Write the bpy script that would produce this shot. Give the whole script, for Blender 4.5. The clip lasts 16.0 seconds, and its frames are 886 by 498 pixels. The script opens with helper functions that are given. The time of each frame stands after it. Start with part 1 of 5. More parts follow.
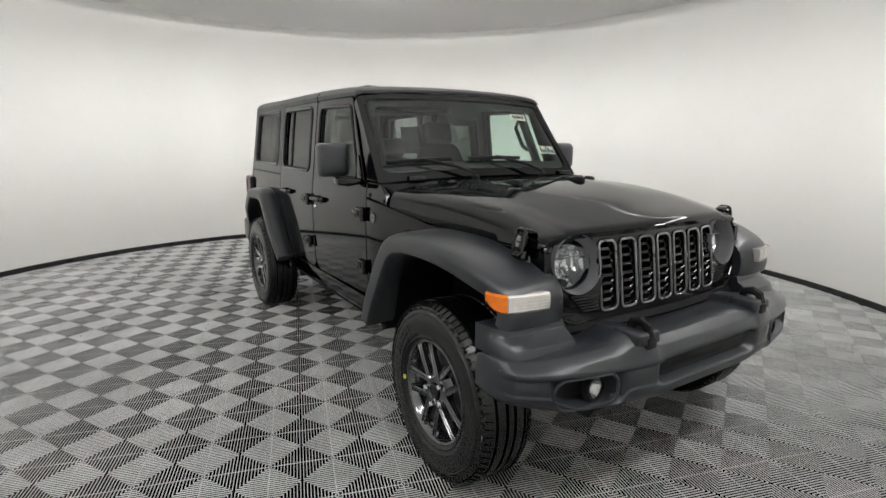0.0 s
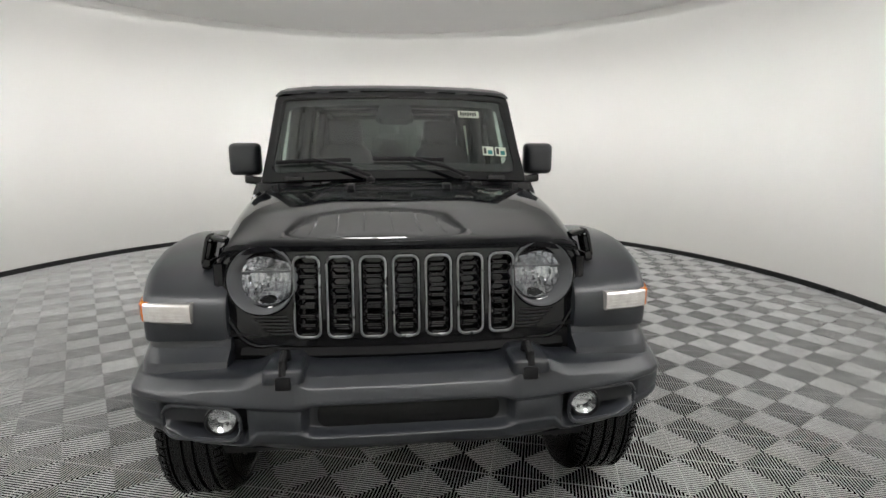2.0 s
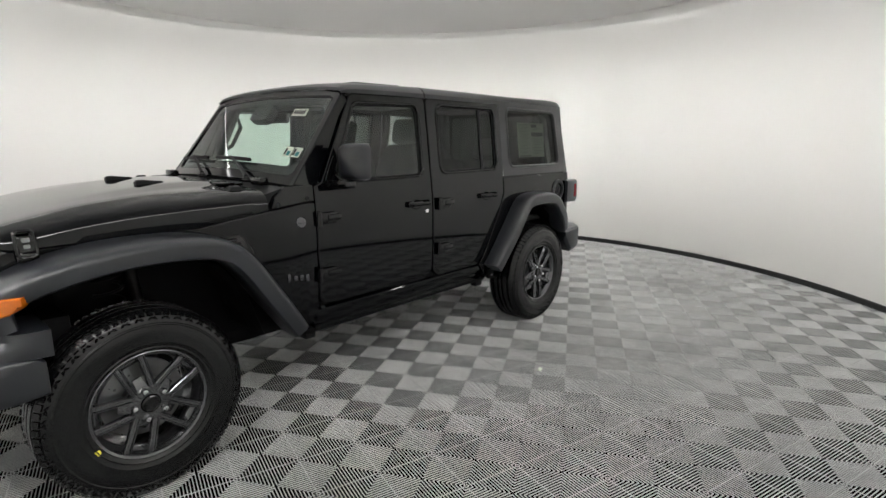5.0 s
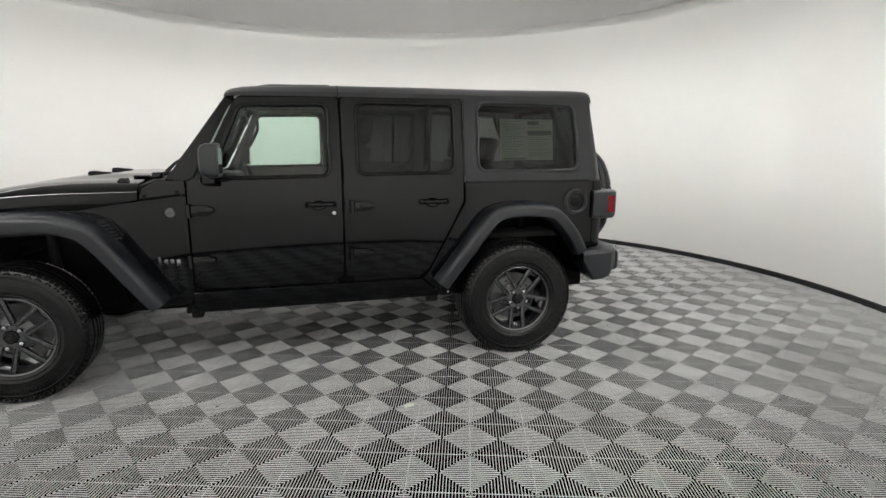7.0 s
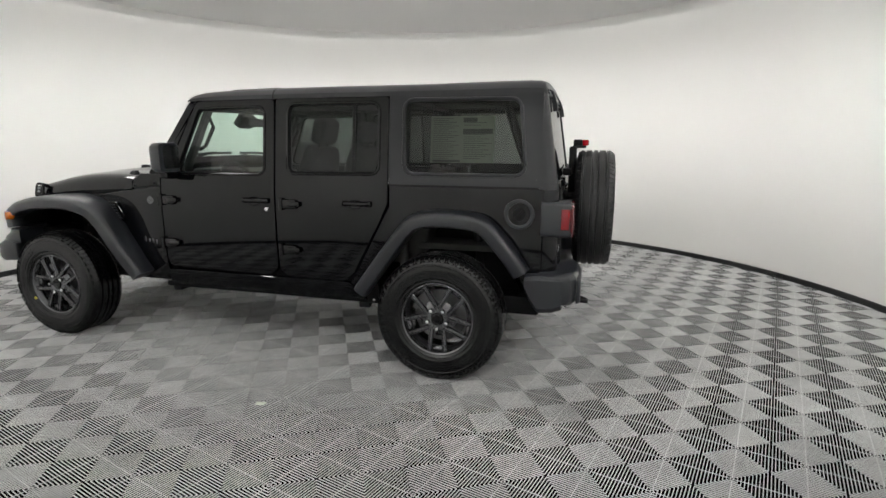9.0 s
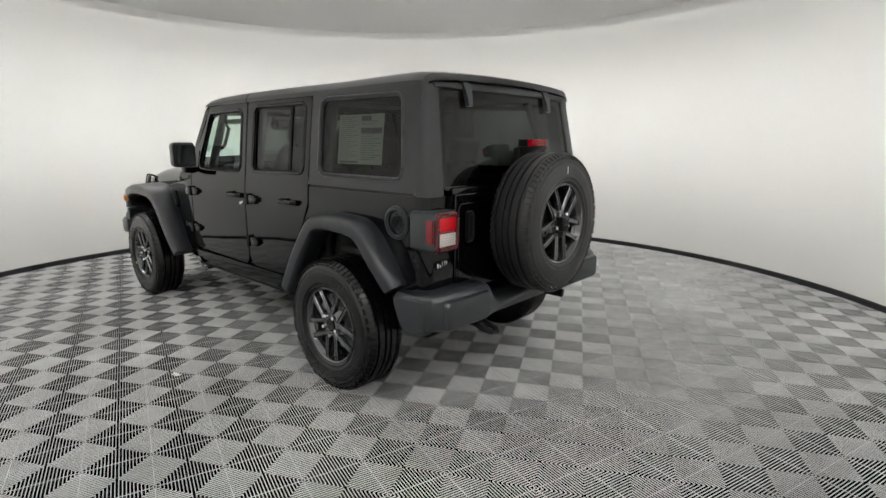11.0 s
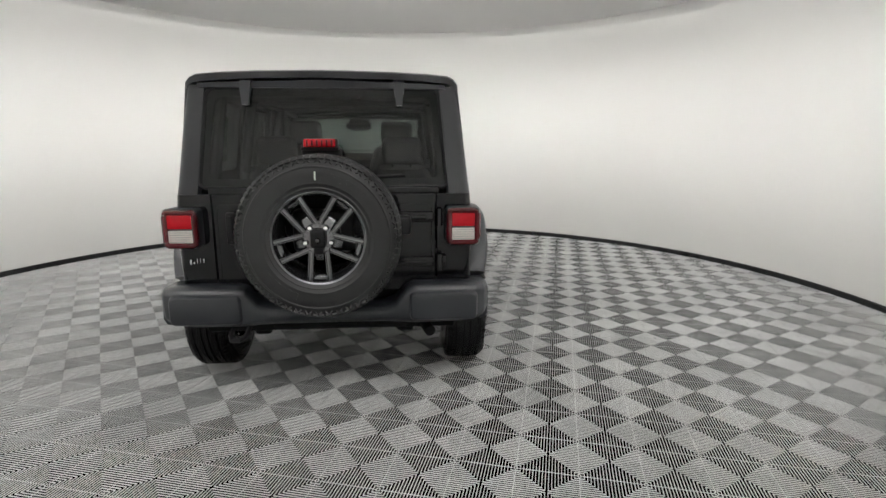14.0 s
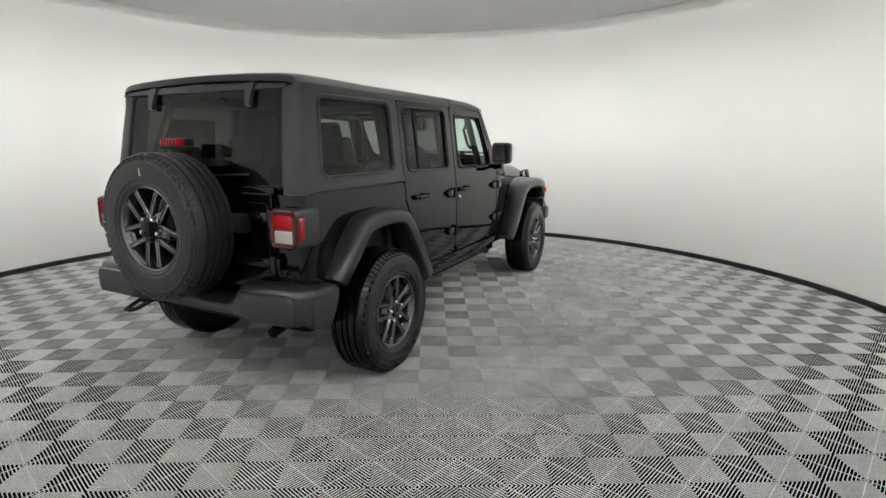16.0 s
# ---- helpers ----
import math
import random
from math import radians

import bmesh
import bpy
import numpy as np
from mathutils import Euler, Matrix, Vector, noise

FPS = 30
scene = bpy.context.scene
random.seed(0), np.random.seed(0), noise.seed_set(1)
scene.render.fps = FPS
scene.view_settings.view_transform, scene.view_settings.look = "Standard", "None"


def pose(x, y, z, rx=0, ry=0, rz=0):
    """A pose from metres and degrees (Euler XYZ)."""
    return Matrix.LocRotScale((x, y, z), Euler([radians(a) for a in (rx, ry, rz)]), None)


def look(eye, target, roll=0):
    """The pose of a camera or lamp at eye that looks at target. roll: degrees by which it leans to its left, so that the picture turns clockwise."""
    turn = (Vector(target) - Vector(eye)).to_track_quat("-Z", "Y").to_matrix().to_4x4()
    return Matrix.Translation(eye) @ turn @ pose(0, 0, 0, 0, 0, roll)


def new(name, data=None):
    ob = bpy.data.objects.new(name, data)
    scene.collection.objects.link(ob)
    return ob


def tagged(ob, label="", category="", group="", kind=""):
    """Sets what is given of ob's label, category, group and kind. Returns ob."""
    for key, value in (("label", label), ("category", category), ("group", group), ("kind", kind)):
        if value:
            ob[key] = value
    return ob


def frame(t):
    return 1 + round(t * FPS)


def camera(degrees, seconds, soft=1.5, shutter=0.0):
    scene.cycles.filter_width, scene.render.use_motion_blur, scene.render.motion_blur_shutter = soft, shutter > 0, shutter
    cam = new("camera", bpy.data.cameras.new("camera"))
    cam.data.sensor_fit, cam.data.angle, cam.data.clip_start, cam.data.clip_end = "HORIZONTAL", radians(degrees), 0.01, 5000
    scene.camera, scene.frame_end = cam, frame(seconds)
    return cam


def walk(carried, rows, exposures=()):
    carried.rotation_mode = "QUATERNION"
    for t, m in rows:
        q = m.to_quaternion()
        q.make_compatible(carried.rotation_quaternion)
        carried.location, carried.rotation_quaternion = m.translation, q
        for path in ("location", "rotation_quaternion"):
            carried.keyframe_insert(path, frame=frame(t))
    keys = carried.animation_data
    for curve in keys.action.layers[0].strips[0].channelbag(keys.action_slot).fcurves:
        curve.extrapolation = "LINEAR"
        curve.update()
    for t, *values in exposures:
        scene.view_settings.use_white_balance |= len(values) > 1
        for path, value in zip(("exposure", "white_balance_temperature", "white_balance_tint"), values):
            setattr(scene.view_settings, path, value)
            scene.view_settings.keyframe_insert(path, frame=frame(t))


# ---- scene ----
cam = camera(80.04, 16.0)

# ---- the camera's way: an arm that swings round the turning point at a fixed height ----
AXIS, REACH, EYE = (-0.650, -0.170), 4.377, 1.463
TURN = [(0.0, -24.90), (0.5, -18.65), (1.0, -12.40), (1.5, -5.55), (2.0, 1.41), (2.5, 8.51), (3.0, 16.50), (3.5, 24.65),
        (4.0, 32.95), (4.5, 41.30), (5.0, 49.30), (5.2, 52.60), (5.6, 59.40), (6.0, 66.20), (6.4, 73.00), (6.8, 79.75),
        (7.3, 88.06), (7.5, 91.33), (8.0, 98.99), (8.5, 105.95), (9.0, 112.93), (9.2, 115.65), (9.6, 121.05), (10.0, 126.40),
        (10.4, 131.75), (10.8, 137.15), (11.3, 143.98), (11.5, 146.60), (12.0, 153.45), (12.5, 160.65), (13.0, 167.85), (13.5, 175.46),
        (14.0, 182.95), (14.5, 190.32), (15.0, 198.29), (15.5, 206.06), (16.0, 214.23)]


def arm(angle):
    a = radians(angle)
    return pose(AXIS[0] + REACH * math.cos(a), AXIS[1] + REACH * math.sin(a), EYE, 90 - 11.55, -0.07, angle + 90 - 7.545)


walk(cam, [(t, arm(a)) for t, a in TURN])
# ---- light: added unseen lamps: strips in the gap round the ceiling dish, and some under its middle that wash the walls ----
world = bpy.data.worlds.new("world")
scene.world = world
world.use_nodes = True
world.node_tree.nodes["Background"].inputs[0].default_value = (0.9, 0.9, 0.87, 1)
world.node_tree.nodes["Background"].inputs[1].default_value = 0.02
scene.view_settings.exposure = -0.05
COVE_LAMPS, COVE_POWER = 24, 4.6
RIM_LAMPS, RIM_POWER = 12, 1.3
WASH_LAMPS, WASH_POWER, UP_POWER = 20, 6.1, 1.3


# ---- materials ----
def material(name, colour, rough=0.5, metal=0.0, coat=0.0, grain=0.0, grain_size=400.0, patch=0.0, patch_size=3.0, spec=0.5, coat_rough=0.03):
    m = bpy.data.materials.new(name)
    m.use_nodes = True
    nt = m.node_tree
    b = nt.nodes["Principled BSDF"]
    b.inputs["Base Color"].default_value = (*colour, 1)
    b.inputs["Roughness"].default_value = rough
    b.inputs["Metallic"].default_value = metal
    b.inputs["Coat Weight"].default_value = coat
    b.inputs["Coat Roughness"].default_value = coat_rough
    b.inputs["Specular IOR Level"].default_value = spec
    co = nt.nodes.new("ShaderNodeTexCoord")
    if patch:
        n = nt.nodes.new("ShaderNodeTexNoise")
        n.inputs["Scale"].default_value, n.inputs["Detail"].default_value = patch_size, 6
        r = nt.nodes.new("ShaderNodeMapRange")
        r.inputs["To Min"].default_value, r.inputs["To Max"].default_value = 1 - patch, 1 + patch
        x = nt.nodes.new("ShaderNodeMix")
        x.data_type, x.blend_type = "RGBA", "MULTIPLY"
        x.inputs[0].default_value = 1
        x.inputs[6].default_value = (*colour, 1)
        nt.links.new(co.outputs["Object"], n.inputs["Vector"])
        nt.links.new(n.outputs["Fac"], r.inputs["Value"])
        nt.links.new(r.outputs[0], x.inputs[7])
        nt.links.new(x.outputs[2], b.inputs["Base Color"])
        q = nt.nodes.new("ShaderNodeMapRange")
        q.inputs["To Min"].default_value, q.inputs["To Max"].default_value = rough * (1 - patch), min(1, rough * (1 + patch))
        nt.links.new(n.outputs["Fac"], q.inputs["Value"])
        nt.links.new(q.outputs[0], b.inputs["Roughness"])
    if grain:
        n = nt.nodes.new("ShaderNodeTexNoise")
        n.inputs["Scale"].default_value, n.inputs["Detail"].default_value = grain_size, 3
        u = nt.nodes.new("ShaderNodeBump")
        u.inputs["Strength"].default_value, u.inputs["Distance"].default_value = grain, 0.001
        nt.links.new(co.outputs["Object"], n.inputs["Vector"])
        nt.links.new(n.outputs["Fac"], u.inputs["Height"])
        nt.links.new(u.outputs[0], b.inputs["Normal"])
    return m


def weather(m, colour):
    """Worn floor plastic: a slight shade of its own for each piece, broad dull stains and fine scuffs."""
    nt = m.node_tree
    geo, info = nt.nodes.new("ShaderNodeNewGeometry"), nt.nodes.new("ShaderNodeObjectInfo")
    own = nt.nodes.new("ShaderNodeMapRange")
    own.inputs["To Min"].default_value, own.inputs["To Max"].default_value = 0.94, 1.05
    nt.links.new(info.outputs["Random"], own.inputs["Value"])
    last = own.outputs[0]
    for size, low, high in ((1.1, 0.80, 1.16), (9.0, 0.90, 1.10), (70.0, 0.93, 1.05)):
        n, q, k = nt.nodes.new("ShaderNodeTexNoise"), nt.nodes.new("ShaderNodeMapRange"), nt.nodes.new("ShaderNodeMath")
        n.inputs["Scale"].default_value, n.inputs["Detail"].default_value = size, 5
        q.inputs["From Min"].default_value, q.inputs["From Max"].default_value = 0.25, 0.75
        q.inputs["To Min"].default_value, q.inputs["To Max"].default_value = low, high
        k.operation = "MULTIPLY"
        nt.links.new(geo.outputs["Position"], n.inputs["Vector"])
        nt.links.new(n.outputs["Fac"], q.inputs["Value"])
        nt.links.new(q.outputs[0], k.inputs[0])
        nt.links.new(last, k.inputs[1])
        last = k.outputs[0]
    x = nt.nodes.new("ShaderNodeMix")
    x.data_type, x.blend_type = "RGBA", "MULTIPLY"
    x.inputs[0].default_value = 1
    x.inputs[6].default_value = (*colour, 1)
    nt.links.new(last, x.inputs[7])
    nt.links.new(x.outputs[2], nt.nodes["Principled BSDF"].inputs["Base Color"])


def pane(name, tint, gloss=1.0, base=0.075):
    """A thin pane: tinted see-through glass with a mirror film that grows with the slant."""
    m = bpy.data.materials.new(name)
    m.use_nodes = True
    nt = m.node_tree
    nt.nodes.clear()
    out, mix = nt.nodes.new("ShaderNodeOutputMaterial"), nt.nodes.new("ShaderNodeMixShader")
    tr, gl, lw = nt.nodes.new("ShaderNodeBsdfTransparent"), nt.nodes.new("ShaderNodeBsdfGlossy"), nt.nodes.new("ShaderNodeLayerWeight")
    p, q = nt.nodes.new("ShaderNodeMath"), nt.nodes.new("ShaderNodeMath")
    tr.inputs[0].default_value = (*tint, 1)
    gl.inputs["Roughness"].default_value = 0.01
    lw.inputs["Blend"].default_value = 0.5
    p.operation, q.operation = "POWER", "MULTIPLY_ADD"
    p.inputs[1].default_value = 5.0
    q.inputs[1].default_value, q.inputs[2].default_value = 0.92 * gloss, base * gloss
    nt.links.new(lw.outputs["Facing"], p.inputs[0])
    nt.links.new(p.outputs[0], q.inputs[0])
    nt.links.new(q.outputs[0], mix.inputs[0])
    nt.links.new(tr.outputs[0], mix.inputs[1])
    nt.links.new(gl.outputs[0], mix.inputs[2])
    nt.links.new(mix.outputs[0], out.inputs[0])
    return m


PAINT = material("black_paint", (0.0018, 0.0021, 0.0031), 0.35, coat=1.0, spec=0.0, patch=0.1, patch_size=2.0, coat_rough=0.05)
PAINT.node_tree.nodes["Principled BSDF"].inputs["Coat IOR"].default_value = 1.45
GLOSS = material("gloss_black_plastic", (0.005, 0.005, 0.0055), 0.10, spec=0.5, patch=0.2, patch_size=9)
FLARE = material("grained_grey_plastic", (0.0186, 0.0209, 0.0258), 0.31, spec=0.7, grain=0.12, grain_size=900, patch=0.04, patch_size=5)
HARDTOP = material("hardtop_black", (0.0195, 0.0210, 0.0248), 0.32, spec=0.6, grain=0.10, grain_size=1100, patch=0.04, patch_size=4)
TRIM = material("matt_black_plastic", (0.006, 0.006, 0.0068), 0.5, spec=0.3, grain=0.3, grain_size=700, patch=0.15, patch_size=8)
UNDER = material("dark_underbody", (0.003, 0.003, 0.0034), 0.6, spec=0.15, patch=0.3, patch_size=8)
RUBBER = material("tyre_rubber", (0.0035, 0.0036, 0.0040), 0.24, spec=0.52, grain=0.12, grain_size=500, patch=0.15, patch_size=12)
DULL_RUBBER = material("unpolished_tyre_rubber", (0.014, 0.0143, 0.0150), 0.4, spec=0.5, grain=0.5, grain_size=350, patch=0.3, patch_size=14)
RIM = material("granite_wheel_paint", (0.145, 0.147, 0.154), 0.20, metal=0.9, coat=0.5, grain=0.05, grain_size=1500, patch=0.08, patch_size=20)
STEEL = material("bare_steel", (0.2, 0.2, 0.205), 0.35, metal=0.9, patch=0.2, patch_size=30)
CHROME = material("chrome", (0.88, 0.89, 0.9), 0.16, metal=1.0, patch=0.1, patch_size=40)
# Mirror colour darkened to stand in for a dark reflection.
MIRROR = material("darkened_mirror_glass", (0.30, 0.31, 0.33), 0.03, metal=1.0, patch=0.05, patch_size=10)
REFLECT = material("lamp_reflector", (0.84, 0.85, 0.87), 0.14, metal=1.0, patch=0.1, patch_size=40)
SILVER = material("satin_silver_grey", (0.24, 0.245, 0.25), 0.28, metal=0.7, patch=0.1, patch_size=20)
BEZEL = material("grey_lamp_bezel", (0.115, 0.118, 0.124), 0.36, grain=0.1, grain_size=800, patch=0.08)
AMBER = material("amber_lens", (0.75, 0.18, 0.005), 0.12, coat=1.0, patch=0.15, patch_size=60)
PEARL = material("pearl_lamp_lens", (0.72, 0.70, 0.67), 0.22, metal=0.45, coat=1.0, patch=0.3, patch_size=28)
MILK = material("pale_lamp_lens", (0.62, 0.58, 0.55), 0.15, coat=1.0, patch=0.15, patch_size=50)
RED = material("red_lens", (0.52, 0.003, 0.012), 0.14, metal=0.25, spec=0.3, coat=0.2, patch=0.15, patch_size=60)
SIDE_RED = material("side_red_lens", (0.24, 0.003, 0.008), 0.12, coat=0.5, patch=0.15, patch_size=60)
DEEPRED = material("dark_red_lens", (0.075, 0.002, 0.005), 0.1, coat=0.4, patch=0.1, patch_size=60)
CLOTH = material("dark_seat_cloth", (0.05, 0.05, 0.05), 0.9, grain=0.6, grain_size=600, patch=0.15, patch_size=6)
PAPER = material("white_paper", (0.74, 0.80, 0.68), 0.8, grain=0.1, grain_size=300, patch=0.04)
PRINT = material("faint_grey_print", (0.28, 0.30, 0.27), 0.7, patch=0.3, patch_size=90)
INK = material("black_ink", (0.03, 0.03, 0.03), 0.7, patch=0.2, patch_size=40)
TEAL = material("teal_ink", (0.05, 0.25, 0.25), 0.7, patch=0.2, patch_size=40)
YELLOW = material("yellow_dot", (0.7, 0.62, 0.05), 0.6, patch=0.1, patch_size=40)
CLEAR = pane("clear_green_glass", (0.77, 0.89, 0.83), 1.0, 0.09)
TINTED = pane("privacy_glass", (0.085, 0.095, 0.089), 0.95, 0.045)
TINTED_LIGHT = pane("quarter_glass", (0.27, 0.285, 0.272), 0.9, 0.042)
LENS = pane("lamp_glass", (0.95, 0.96, 0.97))
WALL = material("cream_wall_paint", (0.78, 0.775, 0.75), 0.62, grain=0.08, grain_size=120, patch=0.025, patch_size=0.5)
CEILING = material("grey_ceiling_paint", (0.80, 0.795, 0.785), 0.7, grain=0.08, grain_size=120, patch=0.03, patch_size=0.8)
BASE = material("black_baseboard", (0.012, 0.012, 0.013), 0.3, patch=0.3, patch_size=3)
# Kept dark so that less lamp light bounces onto the wall top.
UNSEEN_GREY = material("unseen_dark_grey", (0.3, 0.3, 0.3), 0.8, grain=0.08, grain_size=120, patch=0.1)
SUBFLOOR = material("dark_subfloor", (0.005, 0.005, 0.005), 0.9, spec=0.0, patch=0.3, patch_size=4)
TILE = material("grey_ribbed_tile", (0.80, 0.805, 0.79), 0.55, spec=0.35, grain=0.1, grain_size=500)
weather(TILE, (0.71, 0.715, 0.705))
WHITE = material("white_lamp_housing", (0.75, 0.75, 0.74), 0.4, patch=0.05)
# Faint glow for the faces of the added lamps.
LAMP = bpy.data.materials.new("added_lamp_glow")
LAMP.use_nodes = True
LAMP.node_tree.nodes["Principled BSDF"].inputs["Emission Color"].default_value = (1, 0.97, 0.92, 1)
LAMP.node_tree.nodes["Principled BSDF"].inputs["Emission Strength"].default_value = 0.8


# ---- mesh helpers ----
def part(name, bm, mat, parent=None, label="", sharp=32):
    """Links a bmesh as one mesh object, smooth but for edges sharper than the angle."""
    bmesh.ops.recalc_face_normals(bm, faces=bm.faces)
    for f in bm.faces:
        f.smooth = True
    for e in bm.edges:
        if len(e.link_faces) == 2 and e.calc_face_angle(0) > radians(sharp):
            e.smooth = False
    me = bpy.data.meshes.new(name)
    bm.to_mesh(me)
    bm.free()
    me.materials.append(mat)
    ob = new(name, me)
    ob.parent = parent
    return tagged(ob, label)


def again(name, ob, parent, m=None):
    """Another object on the same mesh."""
    o = new(name, ob.data)
    o.parent = parent
    if m is not None:
        o.matrix_local = m
    return o


def flip(bm, side):
    if side < 0:
        bmesh.ops.transform(bm, matrix=Matrix.Diagonal((1, -1, 1, 1)), verts=bm.verts)
    return bm


def move(bm, m):
    bmesh.ops.transform(bm, matrix=m, verts=bm.verts)
    return bm


def join(*parts):
    bm = bmesh.new()
    for p in parts:
        me = bpy.data.meshes.new("join")
        p.to_mesh(me)
        p.free()
        bm.from_mesh(me)
        bpy.data.meshes.remove(me)
    return bm


def rbox(x0, x1, y0, y1, z0, z1, r=0.01, seg=2, m=None):
    bm = bmesh.new()
    bmesh.ops.create_cube(bm, size=1, matrix=Matrix.Translation(((x0 + x1) / 2, (y0 + y1) / 2, (z0 + z1) / 2)) @ Matrix.Diagonal((abs(x1 - x0), abs(y1 - y0), abs(z1 - z0), 1)))
    if r:
        bmesh.ops.bevel(bm, geom=bm.edges[:], offset=r, segments=seg, profile=0.5, affect="EDGES")
    return move(bm, m) if m is not None else bm


def fillet(points, n=5):
    """A closed outline with rounded corners: points (a, b, radius)."""
    out = []
    k = len(points)
    for i in range(k):
        p, q, s = (Vector(points[j % k][:2]) for j in (i - 1, i, i + 1))
        r = points[i][2] if len(points[i]) > 2 else 0
        if not r:
            out.append(tuple(q))
            continue
        u, v = (p - q).normalized(), (s - q).normalized()
        half = u.angle(v) / 2
        d = min(r / math.tan(half), 0.48 * (p - q).length, 0.48 * (s - q).length)
        r = d * math.tan(half)
        c = q + (u + v).normalized() * (r / math.sin(half))
        a, b = q + u * d - c, q + v * d - c
        sweep = a.angle_signed(b)
        for j in range(n + 1):
            w = a.copy()
            w.rotate(Matrix.Rotation(-sweep * j / n, 2))
            out.append(tuple(c + w))
    return out


def rrect(a0, a1, b0, b1, r, n=4):
    return fillet([(a0, b0, r), (a1, b0, r), (a1, b1, r), (a0, b1, r)], n)


def circle(a, b, r, n=32):
    return [(a + r * math.cos(2 * math.pi * i / n), b + r * math.sin(2 * math.pi * i / n)) for i in range(n)]


def sheet(outline, holes=(), cuts=(), acuts=()):
    """A flat sheet (a, b) -> (x=a, z=b), with holes, cut along levels of b and of a."""
    bm = bmesh.new()
    for loop in (outline, *holes):
        vs = [bm.verts.new((a, 0, b)) for a, b in loop]
        for i in range(len(vs)):
            bm.edges.new((vs[i - 1], vs[i]))
    bmesh.ops.triangle_fill(bm, use_beauty=True, use_dissolve=False, edges=bm.edges[:])
    for z in cuts:
        bmesh.ops.bisect_plane(bm, geom=bm.verts[:] + bm.edges[:] + bm.faces[:], plane_co=(0, 0, z), plane_no=(0, 0, 1))
    for x in acuts:
        bmesh.ops.bisect_plane(bm, geom=bm.verts[:] + bm.edges[:] + bm.faces[:], plane_co=(x, 0, 0), plane_no=(1, 0, 0))
    return bm


def panel(outline, holes, place, thick, cuts=(), acuts=(), edge=0.004):
    """A pressed panel: the sheet laid on a surface place(a, b, depth), with turned-in edges and a back."""
    bm = sheet(outline, holes, cuts, acuts)
    rim = []
    if edge:
        bmesh.ops.inset_region(bm, faces=bm.faces[:], thickness=edge, use_boundary=True, use_even_offset=True)
        rim = [v for v in bm.verts if any(e.is_boundary for e in v.link_edges)]
    if not thick:
        for v in bm.verts:
            v.co = place(v.co.x, v.co.z, 0.0)
        return bm
    front = bm.faces[:]
    depth = {v: edge * 0.8 for v in rim}
    got = bmesh.ops.extrude_face_region(bm, geom=front, use_keep_orig=True)
    back = {g for g in got["geom"] if isinstance(g, bmesh.types.BMVert)}
    for v in bm.verts:
        v.co = place(v.co.x, v.co.z, thick if v in back else depth.get(v, 0.0))
    return bm


def loft(sections, closed=True, caps=True):
    bm = bmesh.new()
    rows = [[bm.verts.new(p) for p in s] for s in sections]
    n = len(rows[0])
    for a, b in zip(rows, rows[1:]):
        for i in range(n if closed else n - 1):
            j = (i + 1) % n
            bm.faces.new((a[i], a[j], b[j], b[i]))
    if caps and closed:
        bm.faces.new(rows[0])
        bm.faces.new(rows[-1])
    return bm


def tube(path, r, closed=False, n=8, flat=1.0):
    pts = [Vector(p) for p in path]
    k = len(pts)
    secs = []
    up = Vector((0, 0, 1))
    for i, p in enumerate(pts):
        d = (pts[(i + 1) % k] - pts[i - 1]) if closed else pts[min(i + 1, k - 1)] - pts[max(i - 1, 0)]
        d.normalize()
        s = d.cross(up)
        if s.length < 0.05:
            s = d.cross(Vector((1, 0, 0)))
        s.normalize()
        t = s.cross(d)
        rr = r[i] if isinstance(r, (list, tuple)) else r
        secs.append([p + s * rr * math.cos(2 * math.pi * j / n) + t * rr * flat * math.sin(2 * math.pi * j / n) for j in range(n)])
    if closed:
        secs.append(secs[0])
        bm = loft(secs, True, False)
        bmesh.ops.remove_doubles(bm, verts=bm.verts, dist=1e-6)
        return bm
    return loft(secs)


def revolve(profile, n=48, m=None):
    """Turns (radius, y) about the y axis; a radius of 0 closes the end."""
    bm = bmesh.new()
    rows = []
    for r, y in profile:
        if r < 1e-6:
            rows.append([bm.verts.new((0, y, 0))])
        else:
            rows.append([bm.verts.new((r * math.cos(2 * math.pi * i / n), y, r * math.sin(2 * math.pi * i / n))) for i in range(n)])
    for a, b in zip(rows, rows[1:]):
        for i in range(n):
            j = (i + 1) % n
            if len(a) == 1 and len(b) == 1:
                continue
            if len(a) == 1:
                bm.faces.new((a[0], b[i], b[j]))
            elif len(b) == 1:
                bm.faces.new((a[i], a[j], b[0]))
            else:
                bm.faces.new((a[i], a[j], b[j], b[i]))
    return move(bm, m) if m is not None else bm


def ring_on(loop, place, r, n=8, flat=1.0):
    return tube([place(a, b, 0) for a, b in loop], r, True, n, flat)


def soften(bm, angle=20, r=0.006):
    """Rounds every edge sharper than the angle."""
    bmesh.ops.recalc_face_normals(bm, faces=bm.faces)
    hard = [e for e in bm.edges if len(e.link_faces) == 2 and e.calc_face_angle(0) > radians(angle)]
    bmesh.ops.bevel(bm, geom=hard, offset=r, segments=2, profile=0.5, affect="EDGES", clamp_overlap=True)
    return bm


def thing(name, label, category, group="", kind="", at=(0, 0, 0)):
    ob = new(name)
    ob.location = at
    return tagged(ob, label, category, group, kind)


